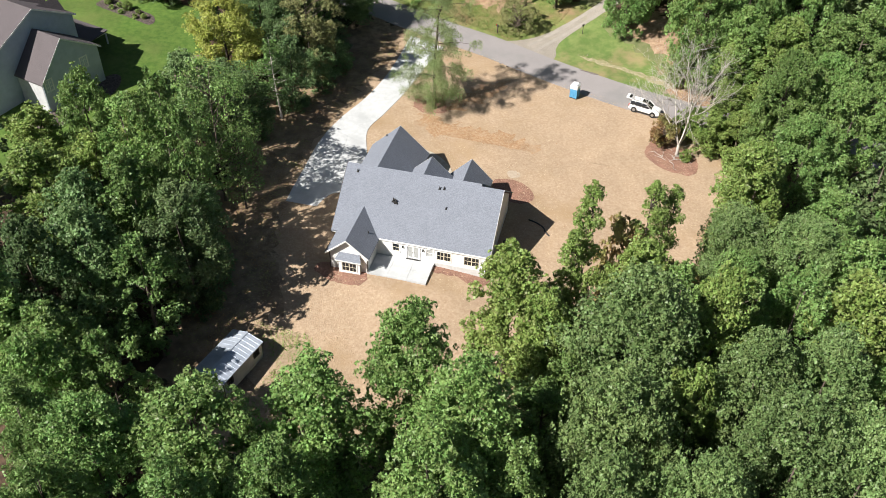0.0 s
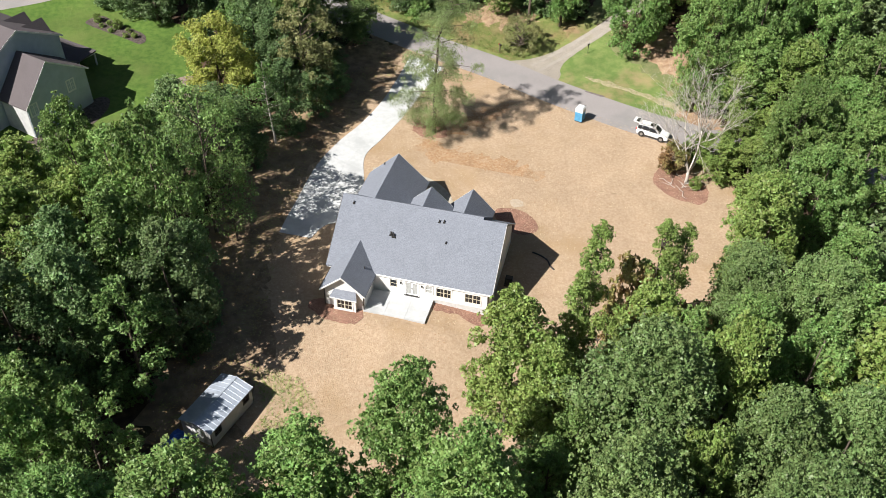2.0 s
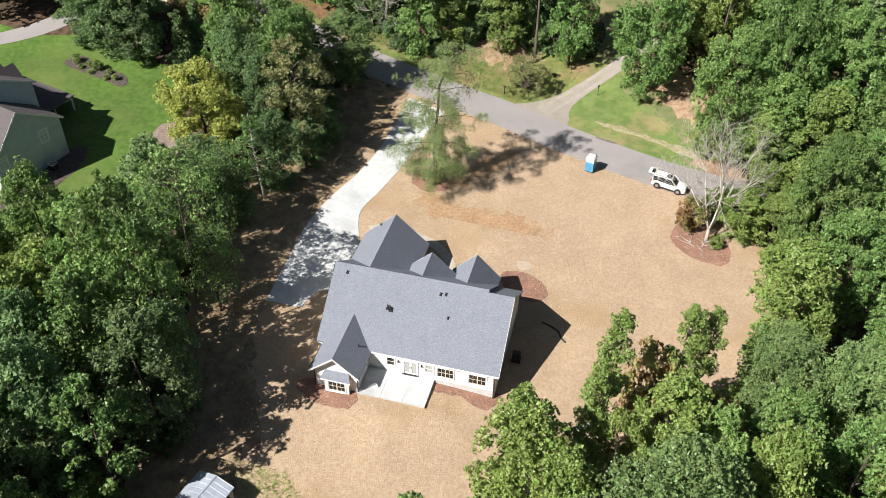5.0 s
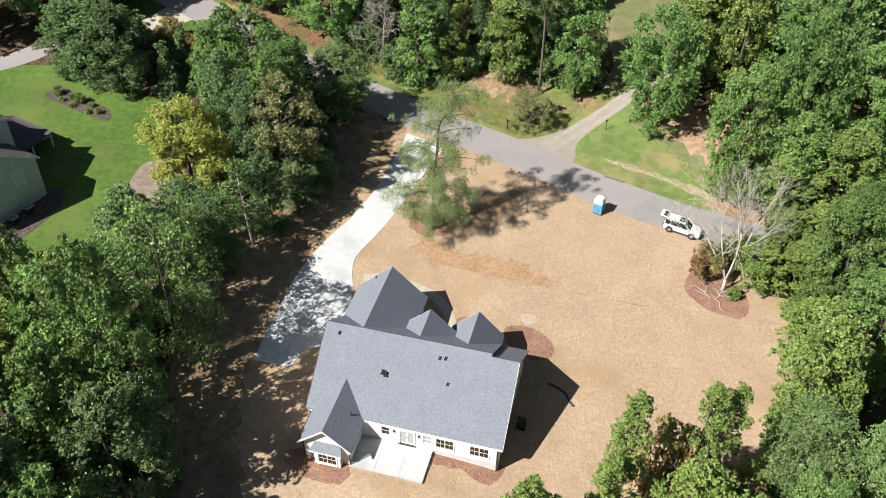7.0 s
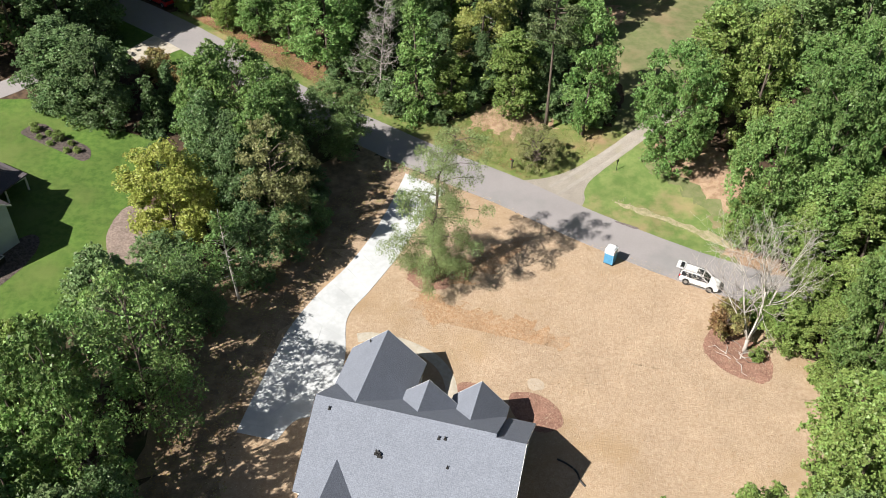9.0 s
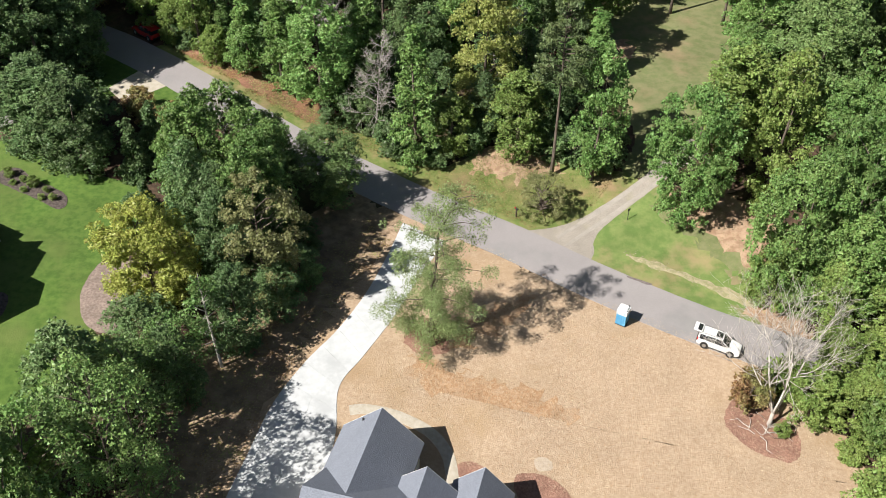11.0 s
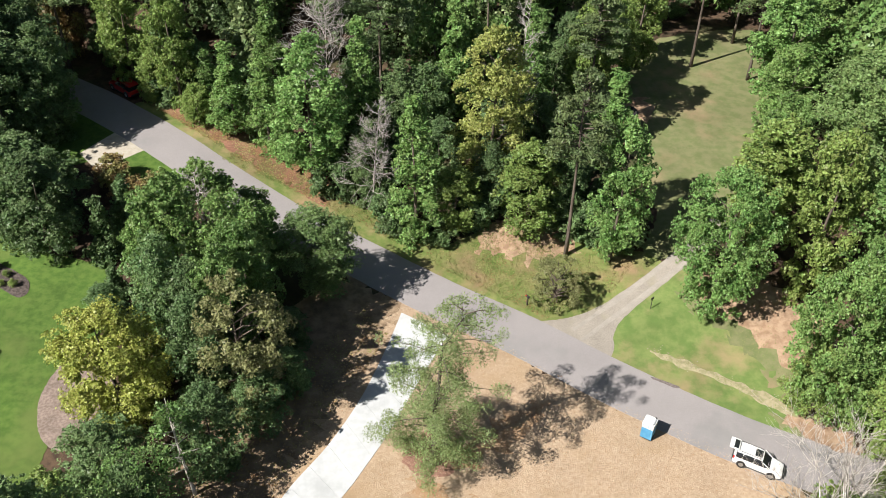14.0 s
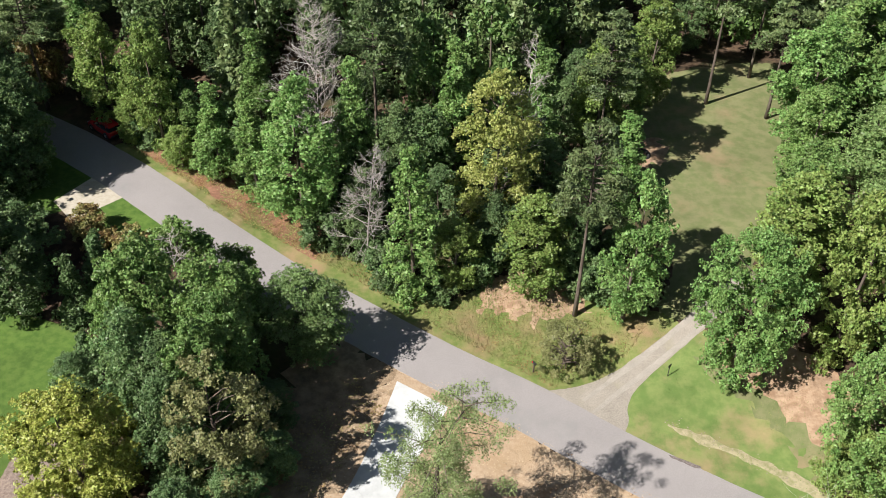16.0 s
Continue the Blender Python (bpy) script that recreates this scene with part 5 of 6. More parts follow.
def broad(key, seeds, H, R, leaf, label, puffs=60, r0=0.7, r1=1.35, leaves=14500, size=0.34, low=0.14, limb=14, kind="round", trunk=0.24, lift=0.45, fine=520, f0=0.14, f1=0.36, inner=2200, bark=None):
    for sd in seeds:
        rng = np.random.default_rng(sd)
        tr = trunk_line(H, trunk, rng)
        pf = crown_puffs(H, R, low, puffs, r0, r1, rng, 1.0, kind)
        prototype(key, H, R, label, "tree", [tr] + limbs(tr, pf, limb, rng, 0.07), [("crown", blades("crown", foliage(pf, leaves, size, rng, lift, fine, f0, f1, inner), M_LEAF[leaf]))], bark)


broad("maple", (11, 12, 13), 17, 4.3, "bright", "leafy bright green deciduous tree in full summer leaf", 110, 0.4, 1.2, 16000, 0.26, 0.1, 8, fine=800, f0=0.12, f1=0.32, inner=1700)
broad("big_maple", (14, 15, 16), 22, 4.6, "bright", "tall broad-leaved tree with glossy bright green crown", 140, 0.45, 1.25, 22000, 0.24, 0.1, 10, fine=1200, f0=0.12, f1=0.3, inner=3600)
broad("dome", (18, 19), 16, 6.0, "bright", "broad rounded bright green tree leafy nearly to the ground", 260, 0.4, 0.95, 27000, 0.235, 0.06, 10, trunk=0.3, fine=1700, f0=0.12, f1=0.28, inner=3600)
broad("oak", (21, 22), 20, 6.0, "oak", "broad dense olive green oak with rounded crown", 230, 0.7, 1.4, 27000, 0.225, 0.16, 10, trunk=0.34, fine=1500, f0=0.14, f1=0.3, inner=4200)
broad("dark", (31, 32), 16, 4.2, "dark", "dark green deciduous tree with a full crown", 110, 0.4, 1.15, 14500, 0.26, 0.02, 8, fine=760, f0=0.12, f1=0.32, inner=1700)
broad("lime", (41, 42), 14, 3.6, "lime", "yellow-green deciduous tree of medium height", 92, 0.36, 1.0, 13000, 0.245, 0.03, 8, fine=640, f0=0.12, f1=0.3, inner=1300)
broad("yellow", (51,), 12, 4.4, "yellow", "rounded tree with yellowing early autumn leaves", 170, 0.5, 0.85, 26000, 0.2, 0.02, 6, fine=1500, f0=0.16, f1=0.3, inner=3200)
broad("gold", (52,), 18, 4.4, "gold", "tall open tree with drooping yellow-green leaves", 120, 0.45, 0.95, 21000, 0.22, 0.03, 20, fine=1100, f0=0.15, f1=0.32, inner=1200)
broad("slim", (61, 62), 17, 3.0, "bright", "tall narrow green tree leafy to the ground", 100, 0.32, 0.9, 12500, 0.26, 0.01, 6, "egg", fine=600, f0=0.12, f1=0.3, inner=1400)
broad("tan", (71,), 15, 4.0, "tan", "thinning tree with browning leaves and bare twigs", 80, 0.4, 0.9, 12000, 0.22, 0.04, 44, fine=800, f0=0.15, f1=0.3, inner=900)
broad("evergreen", (81,), 10, 3.4, "dark", "dense dark conical evergreen tree", 70, 0.5, 0.95, 7000, 0.34, 0.01, 6, "cone", fine=400, f0=0.18, f1=0.34, inner=1400)
broad("open_tree", (66, 67), 16, 3.8, "bright", "tall tree with an open light crown", 64, 0.35, 0.85, 8500, 0.28, 0.12, 18, fine=420, f0=0.12, f1=0.32, inner=220)
broad("thin_tree", (73, 74), 15, 3.8, "bright", "slender tree with a thin crown that lets sun through", 70, 0.5, 1.0, 3600, 0.25, 0.16, 26, trunk=0.16, fine=500, f0=0.2, f1=0.5, inner=0)
broad("light_tree", (68, 69), 10, 4.2, "lime", "bushy light green young tree with open leafy crown", 90, 0.35, 0.8, 14000, 0.2, 0.02, 16, trunk=0.12, fine=800, f0=0.1, f1=0.28, inner=700)
broad("sapling", (64, 65), 18, 1.8, "lime", "tall slender young tree with light green leaves", 70, 0.3, 0.6, 7500, 0.2, 0.28, 24, trunk=0.11, fine=340, f0=0.1, f1=0.28, inner=200)
broad("shrub", (91, 92), 5, 2.5, "lime", "rounded yellow-green shrub at the wood edge", 32, 0.5, 0.85, 3400, 0.28, 0.0, 10, trunk=0.07, fine=170, f0=0.16, f1=0.34, inner=450)
broad("brush", (93, 94), 5, 2.6, "dark", "dense green undergrowth bush at the wood edge", 34, 0.5, 0.9, 3200, 0.32, 0.0, 8, trunk=0.07, fine=150, f0=0.16, f1=0.34, inner=500)
broad("twiggy", (97,), 5, 2.6, "tan", "low sparse bush of tan twigs and dry leaves", 44, 0.3, 0.6, 8000, 0.13, 0.02, 40, trunk=0.05, fine=260, f0=0.1, f1=0.25, inner=60)
broad("rust", (95,), 5, 2.3, "rust", "shrub with rusty red and green leaves", 28, 0.45, 0.8, 3200, 0.27, 0.03, 10, trunk=0.07, fine=170, f0=0.16, f1=0.34, inner=350)


def pine(seed):
    """Bare pole below, whorls of drooping needle fans above."""
    rng = np.random.default_rng(seed)
    H = 22
    tr = trunk_line(H, 0.22, rng, 0.2, 0.98)
    pf, lines = [], [tr]
    z = H * 0.56
    while z < H * 0.99:
        f = 1 - (z - H * 0.56) / (H * 0.44)
        reach = 0.5 + 2.9 * f ** 0.7 * rng.uniform(0.75, 1.1)
        for k in range(int(rng.integers(4, 7))):
            a = rng.uniform(0, 6.283)
            end = np.array([reach * math.cos(a), reach * math.sin(a), z + rng.uniform(0.0, 0.5)])
            lines.append(([(0, 0, z - 0.2), end * 0.5 + np.array([0, 0, z * 0.5]), end], [0.06, 0.04, 0.02]))
            for s in (0.5, 0.8, 1.0):
                q = end * s + np.array([0, 0, z]) * (1 - s)
                pf.append((q, 0.38 + 0.2 * rng.random() * f + 0.15, np.array([math.cos(a) * 0.3, math.sin(a) * 0.3, 0.6])))
        z += rng.uniform(0.45, 0.8)
    prototype("pine", H, 3.2, "tall pine with a bare lower trunk", "tree", lines, [("crown", leaf_mesh("crown", pf, 8000, 0.44, M_LEAF["pine"], rng, 0.2, flat=0.6, narrow=0.4))])


pine(111)
pine(112)


def branching(start, way, length, r, depth, rng, lines, spread=0.55, rise=0.1, shrink=0.68, kids=(2, 4)):
    pts = [np.array(start)]
    d = np.array(way) / np.linalg.norm(way)
    k = 4
    for i in range(k):
        d = d + rng.normal(size=3) * 0.13 + np.array([0, 0, rise * 0.25])
        d /= np.linalg.norm(d)
        pts.append(pts[-1] + d * length / k)
    lines.append((pts, [r * (1 - 0.5 * i / k) for i in range(k + 1)]))
    if depth:
        for j in range(int(rng.integers(*kids)) + 1):
            at = pts[int(rng.integers(2, k + 1))]
            w = d + rng.normal(size=3) * spread + np.array([0, 0, rise])
            branching(at, w, length * shrink * rng.uniform(0.8, 1.15), r * 0.55, depth - 1, rng, lines, spread, rise, shrink, kids)


def dead_tree():
    """The bleached forked tree by the road."""
    rng = np.random.default_rng(7)
    lines = []
    x, y = 29.6, 91.9
    for w, ln, r in (((0.3, 0.2, 1), 5.4, 0.12), ((-0.2, 0.35, 1), 5.6, 0.11), ((1.0, 0.4, 0.7), 5.8, 0.1), ((-0.6, 0.6, 0.9), 5.4, 0.09), ((0.1, 0.9, 0.9), 5.2, 0.09)):
        branching((0, 0, 1.6), w, ln, r, 4, rng, lines, 0.5, 0.16, 0.72, (2, 4))
    root = thing("dead_tree", pose(x, y, ground_z(x, y) - 0.1, 0, 0, 0), "bare bleached dead tree with forked spreading branches", "tree")
    ob = new("trunk", wood_mesh("trunk", [([(0, 0, -0.3), (0.05, 0, 0.7), (0, 0, 1.7)], [0.26, 0.19, 0.16])], M_PALEBARK))
    ob.parent = root
    ob = new("bare_crown", wood_mesh("bare_crown", lines, M_PALEBARK))
    ob.parent = root
    # broken branches at its foot
    for i in range(16):
        a = rng.uniform(0, 6.28)
        px, py = x - 0.3 + rng.normal() * 1.3, y - 1.0 + rng.normal() * 0.7
        ln = rng.uniform(0.8, 2.2)
        pts = []
        for k in range(4):
            qx, qy = px + math.cos(a) * ln * k / 3, py + math.sin(a) * ln * k / 3
            a += rng.normal() * 0.3
            pts.append((qx, qy, ground_z(qx, qy) + 0.12 + 0.12 * k * rng.random()))
        v, f = tube(pts, [0.045, 0.035, 0.025, 0.012], 6)
        tagged(new("fallen_branch", mesh_of("fallen_branch", v, f, M_PALEBARK, True)), "broken bleached branch lying on mulch", "branch", "broken branches under the dead tree")


dead_tree()


def bare_tree(x, y, H, R, seed, label, density=60, material=None):
    rng = np.random.default_rng(seed)
    tr = trunk_line(H, 0.1, rng, 0.9, 0.9)
    spine = np.array(tr[0])
    lines = []
    for i in range(density):
        f = (i + 0.5) / density
        z = H * (0.2 + 0.76 * f)
        a = rng.uniform(0, 6.283)
        reach = R * (1 - f) ** 0.6 * rng.uniform(0.6, 1.05) + 0.4
        branching((np.interp(z, spine[:, 2], spine[:, 0]), np.interp(z, spine[:, 2], spine[:, 1]), z), (math.cos(a), math.sin(a), 0.35), reach * 0.75, 0.05, 2, rng, lines, 0.55, 0.12, 0.62, (3, 5))
    root = thing("bare_tree", pose(x, y, ground_z(x, y) - 0.1), label, "tree")
    for nm, ln in (("trunk", [tr]), ("bare_crown", lines)):
        ob = new(nm, wood_mesh(nm, ln, material or M_GREYTWIG))
        ob.parent = root


bare_tree(-15.3, 144.5, 24, 5.4, 3, "leafless grey tree with dense fine twigs", 84)
bare_tree(-8.9, 133.2, 14.5, 3.4, 4, "small leafless grey tree leaning over undergrowth", 46)
bare_tree(7.1, 138.9, 22, 2.8, 5, "leafless grey tree top above the wood", 34)
bare_tree(-23.5, 119.5, 15, 3.0, 6, "bare grey twigs between leafy crowns", 26)


def airy_tree():
    """The open feathery tree beside the driveway."""
    rng = np.random.default_rng(17)
    H, x, y = 17.8, -1.4, 99.6
    tr = ([(0, 0, -0.4), (0.1, 0.1, 3), (0.0, 0.3, 6.5), (0.35, 0.5, 10), (0.5, 0.7, 13), (1.3, 0.7, 15.0), (2.1, 0.6, 16.6)], [0.28, 0.21, 0.18, 0.15, 0.11, 0.08, 0.04])
    lines, pf = [tr], []
    for i in range(44):
        f = (i + 0.5) / 44
        z = 1.2 + f * 16.4
        a = i * 2.4 + rng.uniform(-0.5, 0.5)
        R = (3.9 + 0.5 * math.sin(f * 3.1)) * rng.uniform(0.6, 1.15) * (1 if f < 0.8 else 0.75)
        base = np.array([np.interp(z, [p[2] for p in tr[0]], [p[k] for p in tr[0]]) for k in (0, 1)] + [z])
        end = base + np.array([R * math.cos(a), R * math.sin(a), rng.uniform(-0.6, 0.9)])
        m = base * 0.5 + end * 0.5 + np.array([0, 0, 0.3])
        lines.append(([base, m, end], [0.05, 0.032, 0.012]))
        for s in ((0.3, 0.5, 0.7, 0.88, 1.05) if f < 0.45 else (0.2, 0.5, 0.8, 1.05)):
            q = base + (end - base) * s + rng.normal(size=3) * 0.3
            pf.append((q, rng.uniform(0.45, 0.85) * (1.15 if f < 0.4 else 0.9), np.array([math.cos(a) * 0.2, math.sin(a) * 0.2, 0.2])))
    root = thing("tree", pose(x, y, ground_z(x, y)), "open feathery green tree in a mulch ring beside the driveway", "tree")
    ob = new("trunk", wood_mesh("trunk", lines, M_BARK))
    ob.parent = root
    ob = new("crown", leaf_mesh("crown", pf, 42000, 0.185, M_LEAF["airy"], rng, 0.3, droop=0.5, narrow=0.5))
    ob.parent = root


airy_tree()


def white_stem_tree():
    rng = np.random.default_rng(23)
    H, x, y = 11.8, -20.9, 95.9
    tr = trunk_line(H, 0.17, rng, 0.25, 0.97)
    lines, pf = [], []
    for i in range(26):
        z = H * (0.3 + 0.65 * i / 26)
        a = rng.uniform(0, 6.28)
        R = (2.4 * (1 - i / 30)) * rng.uniform(0.7, 1.1) + 0.3
        end = np.array([R * math.cos(a), R * math.sin(a), z + R * 0.35])
        lines.append(([(0, 0, z), end * 0.5 + np.array([0, 0, z * 0.5 - 0.1]), end], [0.045, 0.03, 0.012]))
        for s in (0.75, 1.0):
            pf.append((end * s + np.array([0, 0, z]) * (1 - s), rng.uniform(0.35, 0.6), np.array([0, 0, 0.4])))
    root = thing("tree", pose(x, y, ground_z(x, y) - 0.1, 0, -3, 0), "slender pale-stemmed tree with sparse leaves", "tree")
    ob = new("trunk", wood_mesh("trunk", [tr] + lines, M_PALEBARK))
    ob.parent = root
    ob = new("crown", leaf_mesh("crown", pf, 2000, 0.27, M_LEAF["bright"], rng))
    ob.parent = root


white_stem_tree()
PLACED = [(-16.8, 148.5, 7), (-8.9, 133.4, 3), (7.4, 142, 3), (-1.6, 99.6, 6), (29.6, 91.9, 6), (-20.9, 95.9, 4)]
PICK = random.Random(3)


def plant(key, x, y, H, R):
    h0, r0 = NATURAL[key]
    fresh = [p for p in PROTO[key] if p in UNUSED]
    src = fresh[0] if fresh else PROTO[key][PICK.randrange(len(PROTO[key]))]
    s = R / r0
    m = pose(x, y, ground_z(x, y) - 0.15, 0, 0, PICK.uniform(0, 360)) @ Matrix.Diagonal((s, s, H / h0, 1))
    PLACED.append((x, y, R))
    if fresh:
        UNUSED.remove(src)
        src.matrix_basis = m
        return src
    return copy_thing(src, m @ Matrix.Diagonal((*(1 / v for v in src.scale), 1)))


# named stands: kind, then x, y, height, crown radius of each tree
STANDS = [
    ("dome", [(26.2, 118.8, 16.4, 5.2), (39.6, 79.2, 15, 5.0), (39.8, 88.4, 17, 4.8), (46.3, 84.3, 16, 5.1), (52.0, 99.0, 16, 6.0), (34.2, 106.8, 17.2, 5.2), (40.5, 109.6, 20.5, 5.0), (47.5, 108.5, 18, 5.0), (46.5, 118.5, 18, 5.0), (47.0, 93.6, 14, 4.6)]),
    ("big_maple", [(-2.3, 42.2, 23.6, 4.2), (-9.0, 39.2, 21.8, 5.1), (-16.8, 36.0, 22.3, 5.2), (-23.6, 35.1, 21.5, 4.4), (1.8, 37.5, 23.5, 4.8), (-0.7, 31.9, 24, 4.6), (-10.8, 31.9, 22, 3.8), (-16.4, 30.1, 23, 3.8), (-24.7, 30.5, 22, 3.8), (5.0, 32.9, 22, 3.4), (-29.1, 37.9, 20, 3.4)]),
    ("oak", [(15.2, 48.0, 22, 6.6), (12.3, 38.4, 22, 5.2), (23.9, 44.2, 20, 5.0), (29.8, 44.5, 20, 4.8), (24.7, 36.6, 22, 4.8), (16.6, 31.9, 22, 4.2), (10.8, 31.9, 22, 3.9), (29.5, 35.5, 22, 4.6), (28.6, 65.4, 14, 4.4), (33.9, 62.0, 16, 4.4)]),
    ("lime", [(32.0, 72.4, 15.6, 4.0), (19.0, 42.1, 19, 2.8), (35.2, 52.1, 18, 4.6), (34.2, 77.2, 13, 4.5)]),
    ("lime", [(5.7, 55.0, 17.2, 4.3), (8.6, 51.8, 15.5, 3.4), (18.2, 60.2, 14.5, 3.8)]),
    ("light_tree", [(13.6, 57.6, 12.5, 3.6), (9.6, 57.0, 11.5, 3.2)]),
    ("sapling", [(13.3, 62.0, 19.4, 1.7), (12.0, 60.2, 15.0, 1.6), (19.7, 64.4, 18.0, 1.7), (21.8, 65.4, 16.6, 1.5)]),
    ("maple", [(31.3, 54.6, 17, 3.8), (10.3, 46.8, 14, 2.6), (39.0, 67.1, 15, 3.8), (42.0, 93.6, 13, 4.4), (21.7, 57.6, 14, 3.4), (38.8, 60.0, 16, 4.1), (27.5, 58.5, 15, 3.4)]),
    ("maple", [(-29.6, 65.8, 17, 4.4), (-31.6, 48.1, 15.6, 4.4), (-30.5, 42.6, 18, 3.8)]),
    ("open_tree", [(-26.4, 45.5, 16, 3.4), (-27.1, 57.0, 15, 4.0), (-31.4, 72.4, 18.5, 4.2), (-27.6, 71.4, 22.0, 3.8), (-25.2, 68.8, 19.8, 3.2)]),
    ("thin_tree", [(-24.0, 83.2, 13.5, 3.6), (-25.2, 79.8, 18.2, 3.8), (-25.4, 87.8, 12, 3.4), (-28.6, 76.6, 17, 3.8), (-22.6, 78.6, 11, 3.0), (-23.2, 92.0, 10.5, 3.0)]),
    ("lime", [(-32.0, 78.0, 15, 3.7), (-42.5, 76.5, 14, 4.2), (-39.9, 67.7, 16, 4.8), (-29.4, 90.4, 9, 2.9), (-35.5, 72.5, 14, 3.6)]),
    ("dark", [(-24.8, 62.8, 16, 4.2), (-32.5, 58.6, 17, 4.4), (-36.1, 56.3, 17, 3.9), (-24.0, 67.2, 13, 3.0), (-34.5, 64.5, 16, 4.0)]),
    ("maple", [(-25.6, 115.5, 17, 4.3), (-24.3, 121.6, 14, 4.6), (-27.4, 113.4, 14, 2.8), (-19.6, 119.6, 11, 3.2), (-20.8, 124.2, 9, 3.0), (-18.6, 112.6, 14.8, 3.5), (-20.9, 114.5, 15.4, 4.2), (-20.3, 109.0, 15, 3.5)]),
    ("oak", [(-13.1, 119.4, 10.6, 4.5)]),
    ("dark", [(-25.2, 109.6, 15, 3.8), (-22.2, 108, 13.5, 3.6)]),
    ("tan", [(-17.8, 104.4, 15.6, 4.3)]),
    ("twiggy", [(10.9, 119.7, 5.3, 3.0)]),
    ("yellow", [(-28.6, 103.4, 12.6, 5.2)]),
    ("gold", [(4.2, 135.4, 20.1, 5.2)]),
    ("dark", [(-27.4, 95.6, 8.5, 3.6), (-19.4, 97.8, 10.5, 3.0), (-14.9, 107.0, 5.4, 2.5), (-16.6, 103.0, 6.5, 2.8), (-15.6, 112.0, 5.0, 2.6), (-23.5, 91.5, 9.5, 2.8), (-21.4, 105.0, 13.0, 3.4)]),
    ("dark", [(-45.8, 126.4, 11.6, 5.2), (-42.2, 123.8, 12.0, 4.4), (-50.1, 127.3, 10.1, 3.8), (-46.3, 130.4, 9.0, 4.2), (-51.6, 139.1, 14.8, 5.5), (-52.4, 143.4, 16.0, 4.2), (-58.8, 147.8, 15.7, 5.4), (-47.6, 142.0, 12.8, 4.0), (-63.2, 152.3, 17.7, 4.5), (-69.0, 157.6, 17.7, 4.7), (-51.8, 147.2, 14.8, 3.3), (-50.2, 147.4, 14.8, 4.3), (-56.6, 149.9, 16.7, 4.7), (-53.0, 146.4, 16.7, 4.9), (-59.2, 150.6, 17.7, 5.1), (-48.1, 144.1, 13.8, 3.7), (-60.6, 164.0, 17.7, 5.1), (-49.6, 131.6, 9.0, 4.0), (-42.2, 128.7, 9.1, 3.4)]),
    ("evergreen", [(-36.2, 123.6, 7.5, 2.7), (-32.7, 91.6, 4.6, 1.5), (-35.1, 127.8, 7.1, 2.6)]),
    ("rust", [(-37.1, 132.5, 4.5, 2.3), (-33.2, 131.6, 4.0, 2.2), (27.9, 93.8, 4.2, 2.3), (17.4, 64.2, 12.5, 3.0), (-38.4, 134.5, 3.6, 2.0)]),
    ("lime", [(33.4, 92.6, 6.8, 3.0), (36.8, 91.6, 7.0, 3.0), (40.0, 94.2, 10, 3.4), (36.4, 95.6, 8.0, 2.8), (43.6, 101.6, 13.5, 4.0), (37.6, 103.2, 9.5, 3.2)]),
    ("shrub", [ (30.5, 90.9, 1.8, 0.8), (38.5, 90.5, 4, 2.4), (36, 88.6, 2.2, 1.4), (31.8, 96, 4.5, 1.9)]),
    ("slim", [(-4.0, 128.6, 17.8, 3.5), (-26.6, 144.6, 12.4, 3.1), (-21.8, 141.8, 12.9, 3.0)]),
    ("lime", [(-34.1, 149.4, 16.5, 3.5), (-41.3, 154.1, 14.7, 3.8), (0.2, 129.6, 8.5, 3.0)]),
    ("maple", [(-16.4, 138.2, 17.9, 5.6), (16.9, 125.1, 17.2, 3.7)]),
    ("lime", [(8.3, 129.5, 11.1, 4.2)]),
    ("dark", [(-9.5, 136.6, 9.0, 3.0), (-1.5, 135.4, 9.9, 3.2), (12.2, 131.3, 9.3, 2.9), (4.3, 132.8, 8.9, 2.9)]),
    ("lime", [(-38.2, 150.9, 6.4, 2.4), (-31.4, 146.3, 5.9, 2.2)]),
    ("lime", [(32.6, 126.6, 15.1, 5.2)]),
    ("oak", [(44.1, 134.4, 17.2, 6.3)]),
    ("lime", [(33.1, 106.5, 8.1, 3.2)]),
    ("lime", [(35.6, 119.8, 19.6, 3.9)]),
    ("maple", [(41.6, 119.0, 16.6, 4.1), (39.1, 143.4, 13.3, 4.0), (38.6, 104.0, 13.5, 4.0), (40.8, 150.4, 17.0, 5.3), (47.6, 158.3, 16.9, 5.3), (34.8, 133.4, 13.5, 3.8), (44.8, 160.1, 14.1, 4.1)]),
    ("pine", [(12.3, 126.0, 22.0, 3.3), (32.3, 161.3, 22.5, 3.4), (39.4, 158.6, 16.9, 3.2), (39.7, 168.6, 18.7, 3.2), (-8.8, 146.9, 23.4, 3.5), (-50.9, 157.4, 16.7, 3.9), (16.2, 145.2, 20.1, 3.2), (-46.4, 161.9, 17.4, 3.9), (24.3, 164.1, 21.6, 3.4)]),
    ("slim", [(-30.3, 148.7, 8.8, 2.3), (-35.3, 154.7, 13.6, 2.9), (-22.4, 149.7, 15.6, 3.3), (-0.0, 146.2, 16.5, 3.3), (9.1, 144.7, 16.4, 3.5), (14.4, 137.6, 9.7, 2.9), (19.0, 143.3, 9.6, 2.9), (19.3, 153.7, 13.3, 3.4)]),
]
STANDS.append(("dark", [(-11.4, 150.5, 8.8, 3.1), (-9.4, 152.4, 9.7, 3.1), (14.1, 154.0, 10.5, 3.2), (12.5, 150.5, 8.6, 2.9), (27.9, 172.0, 7.5, 3.2), (32.2, 175.8, 7.5, 3.0), (-28.1, 160.3, 11.4, 3.2)]))
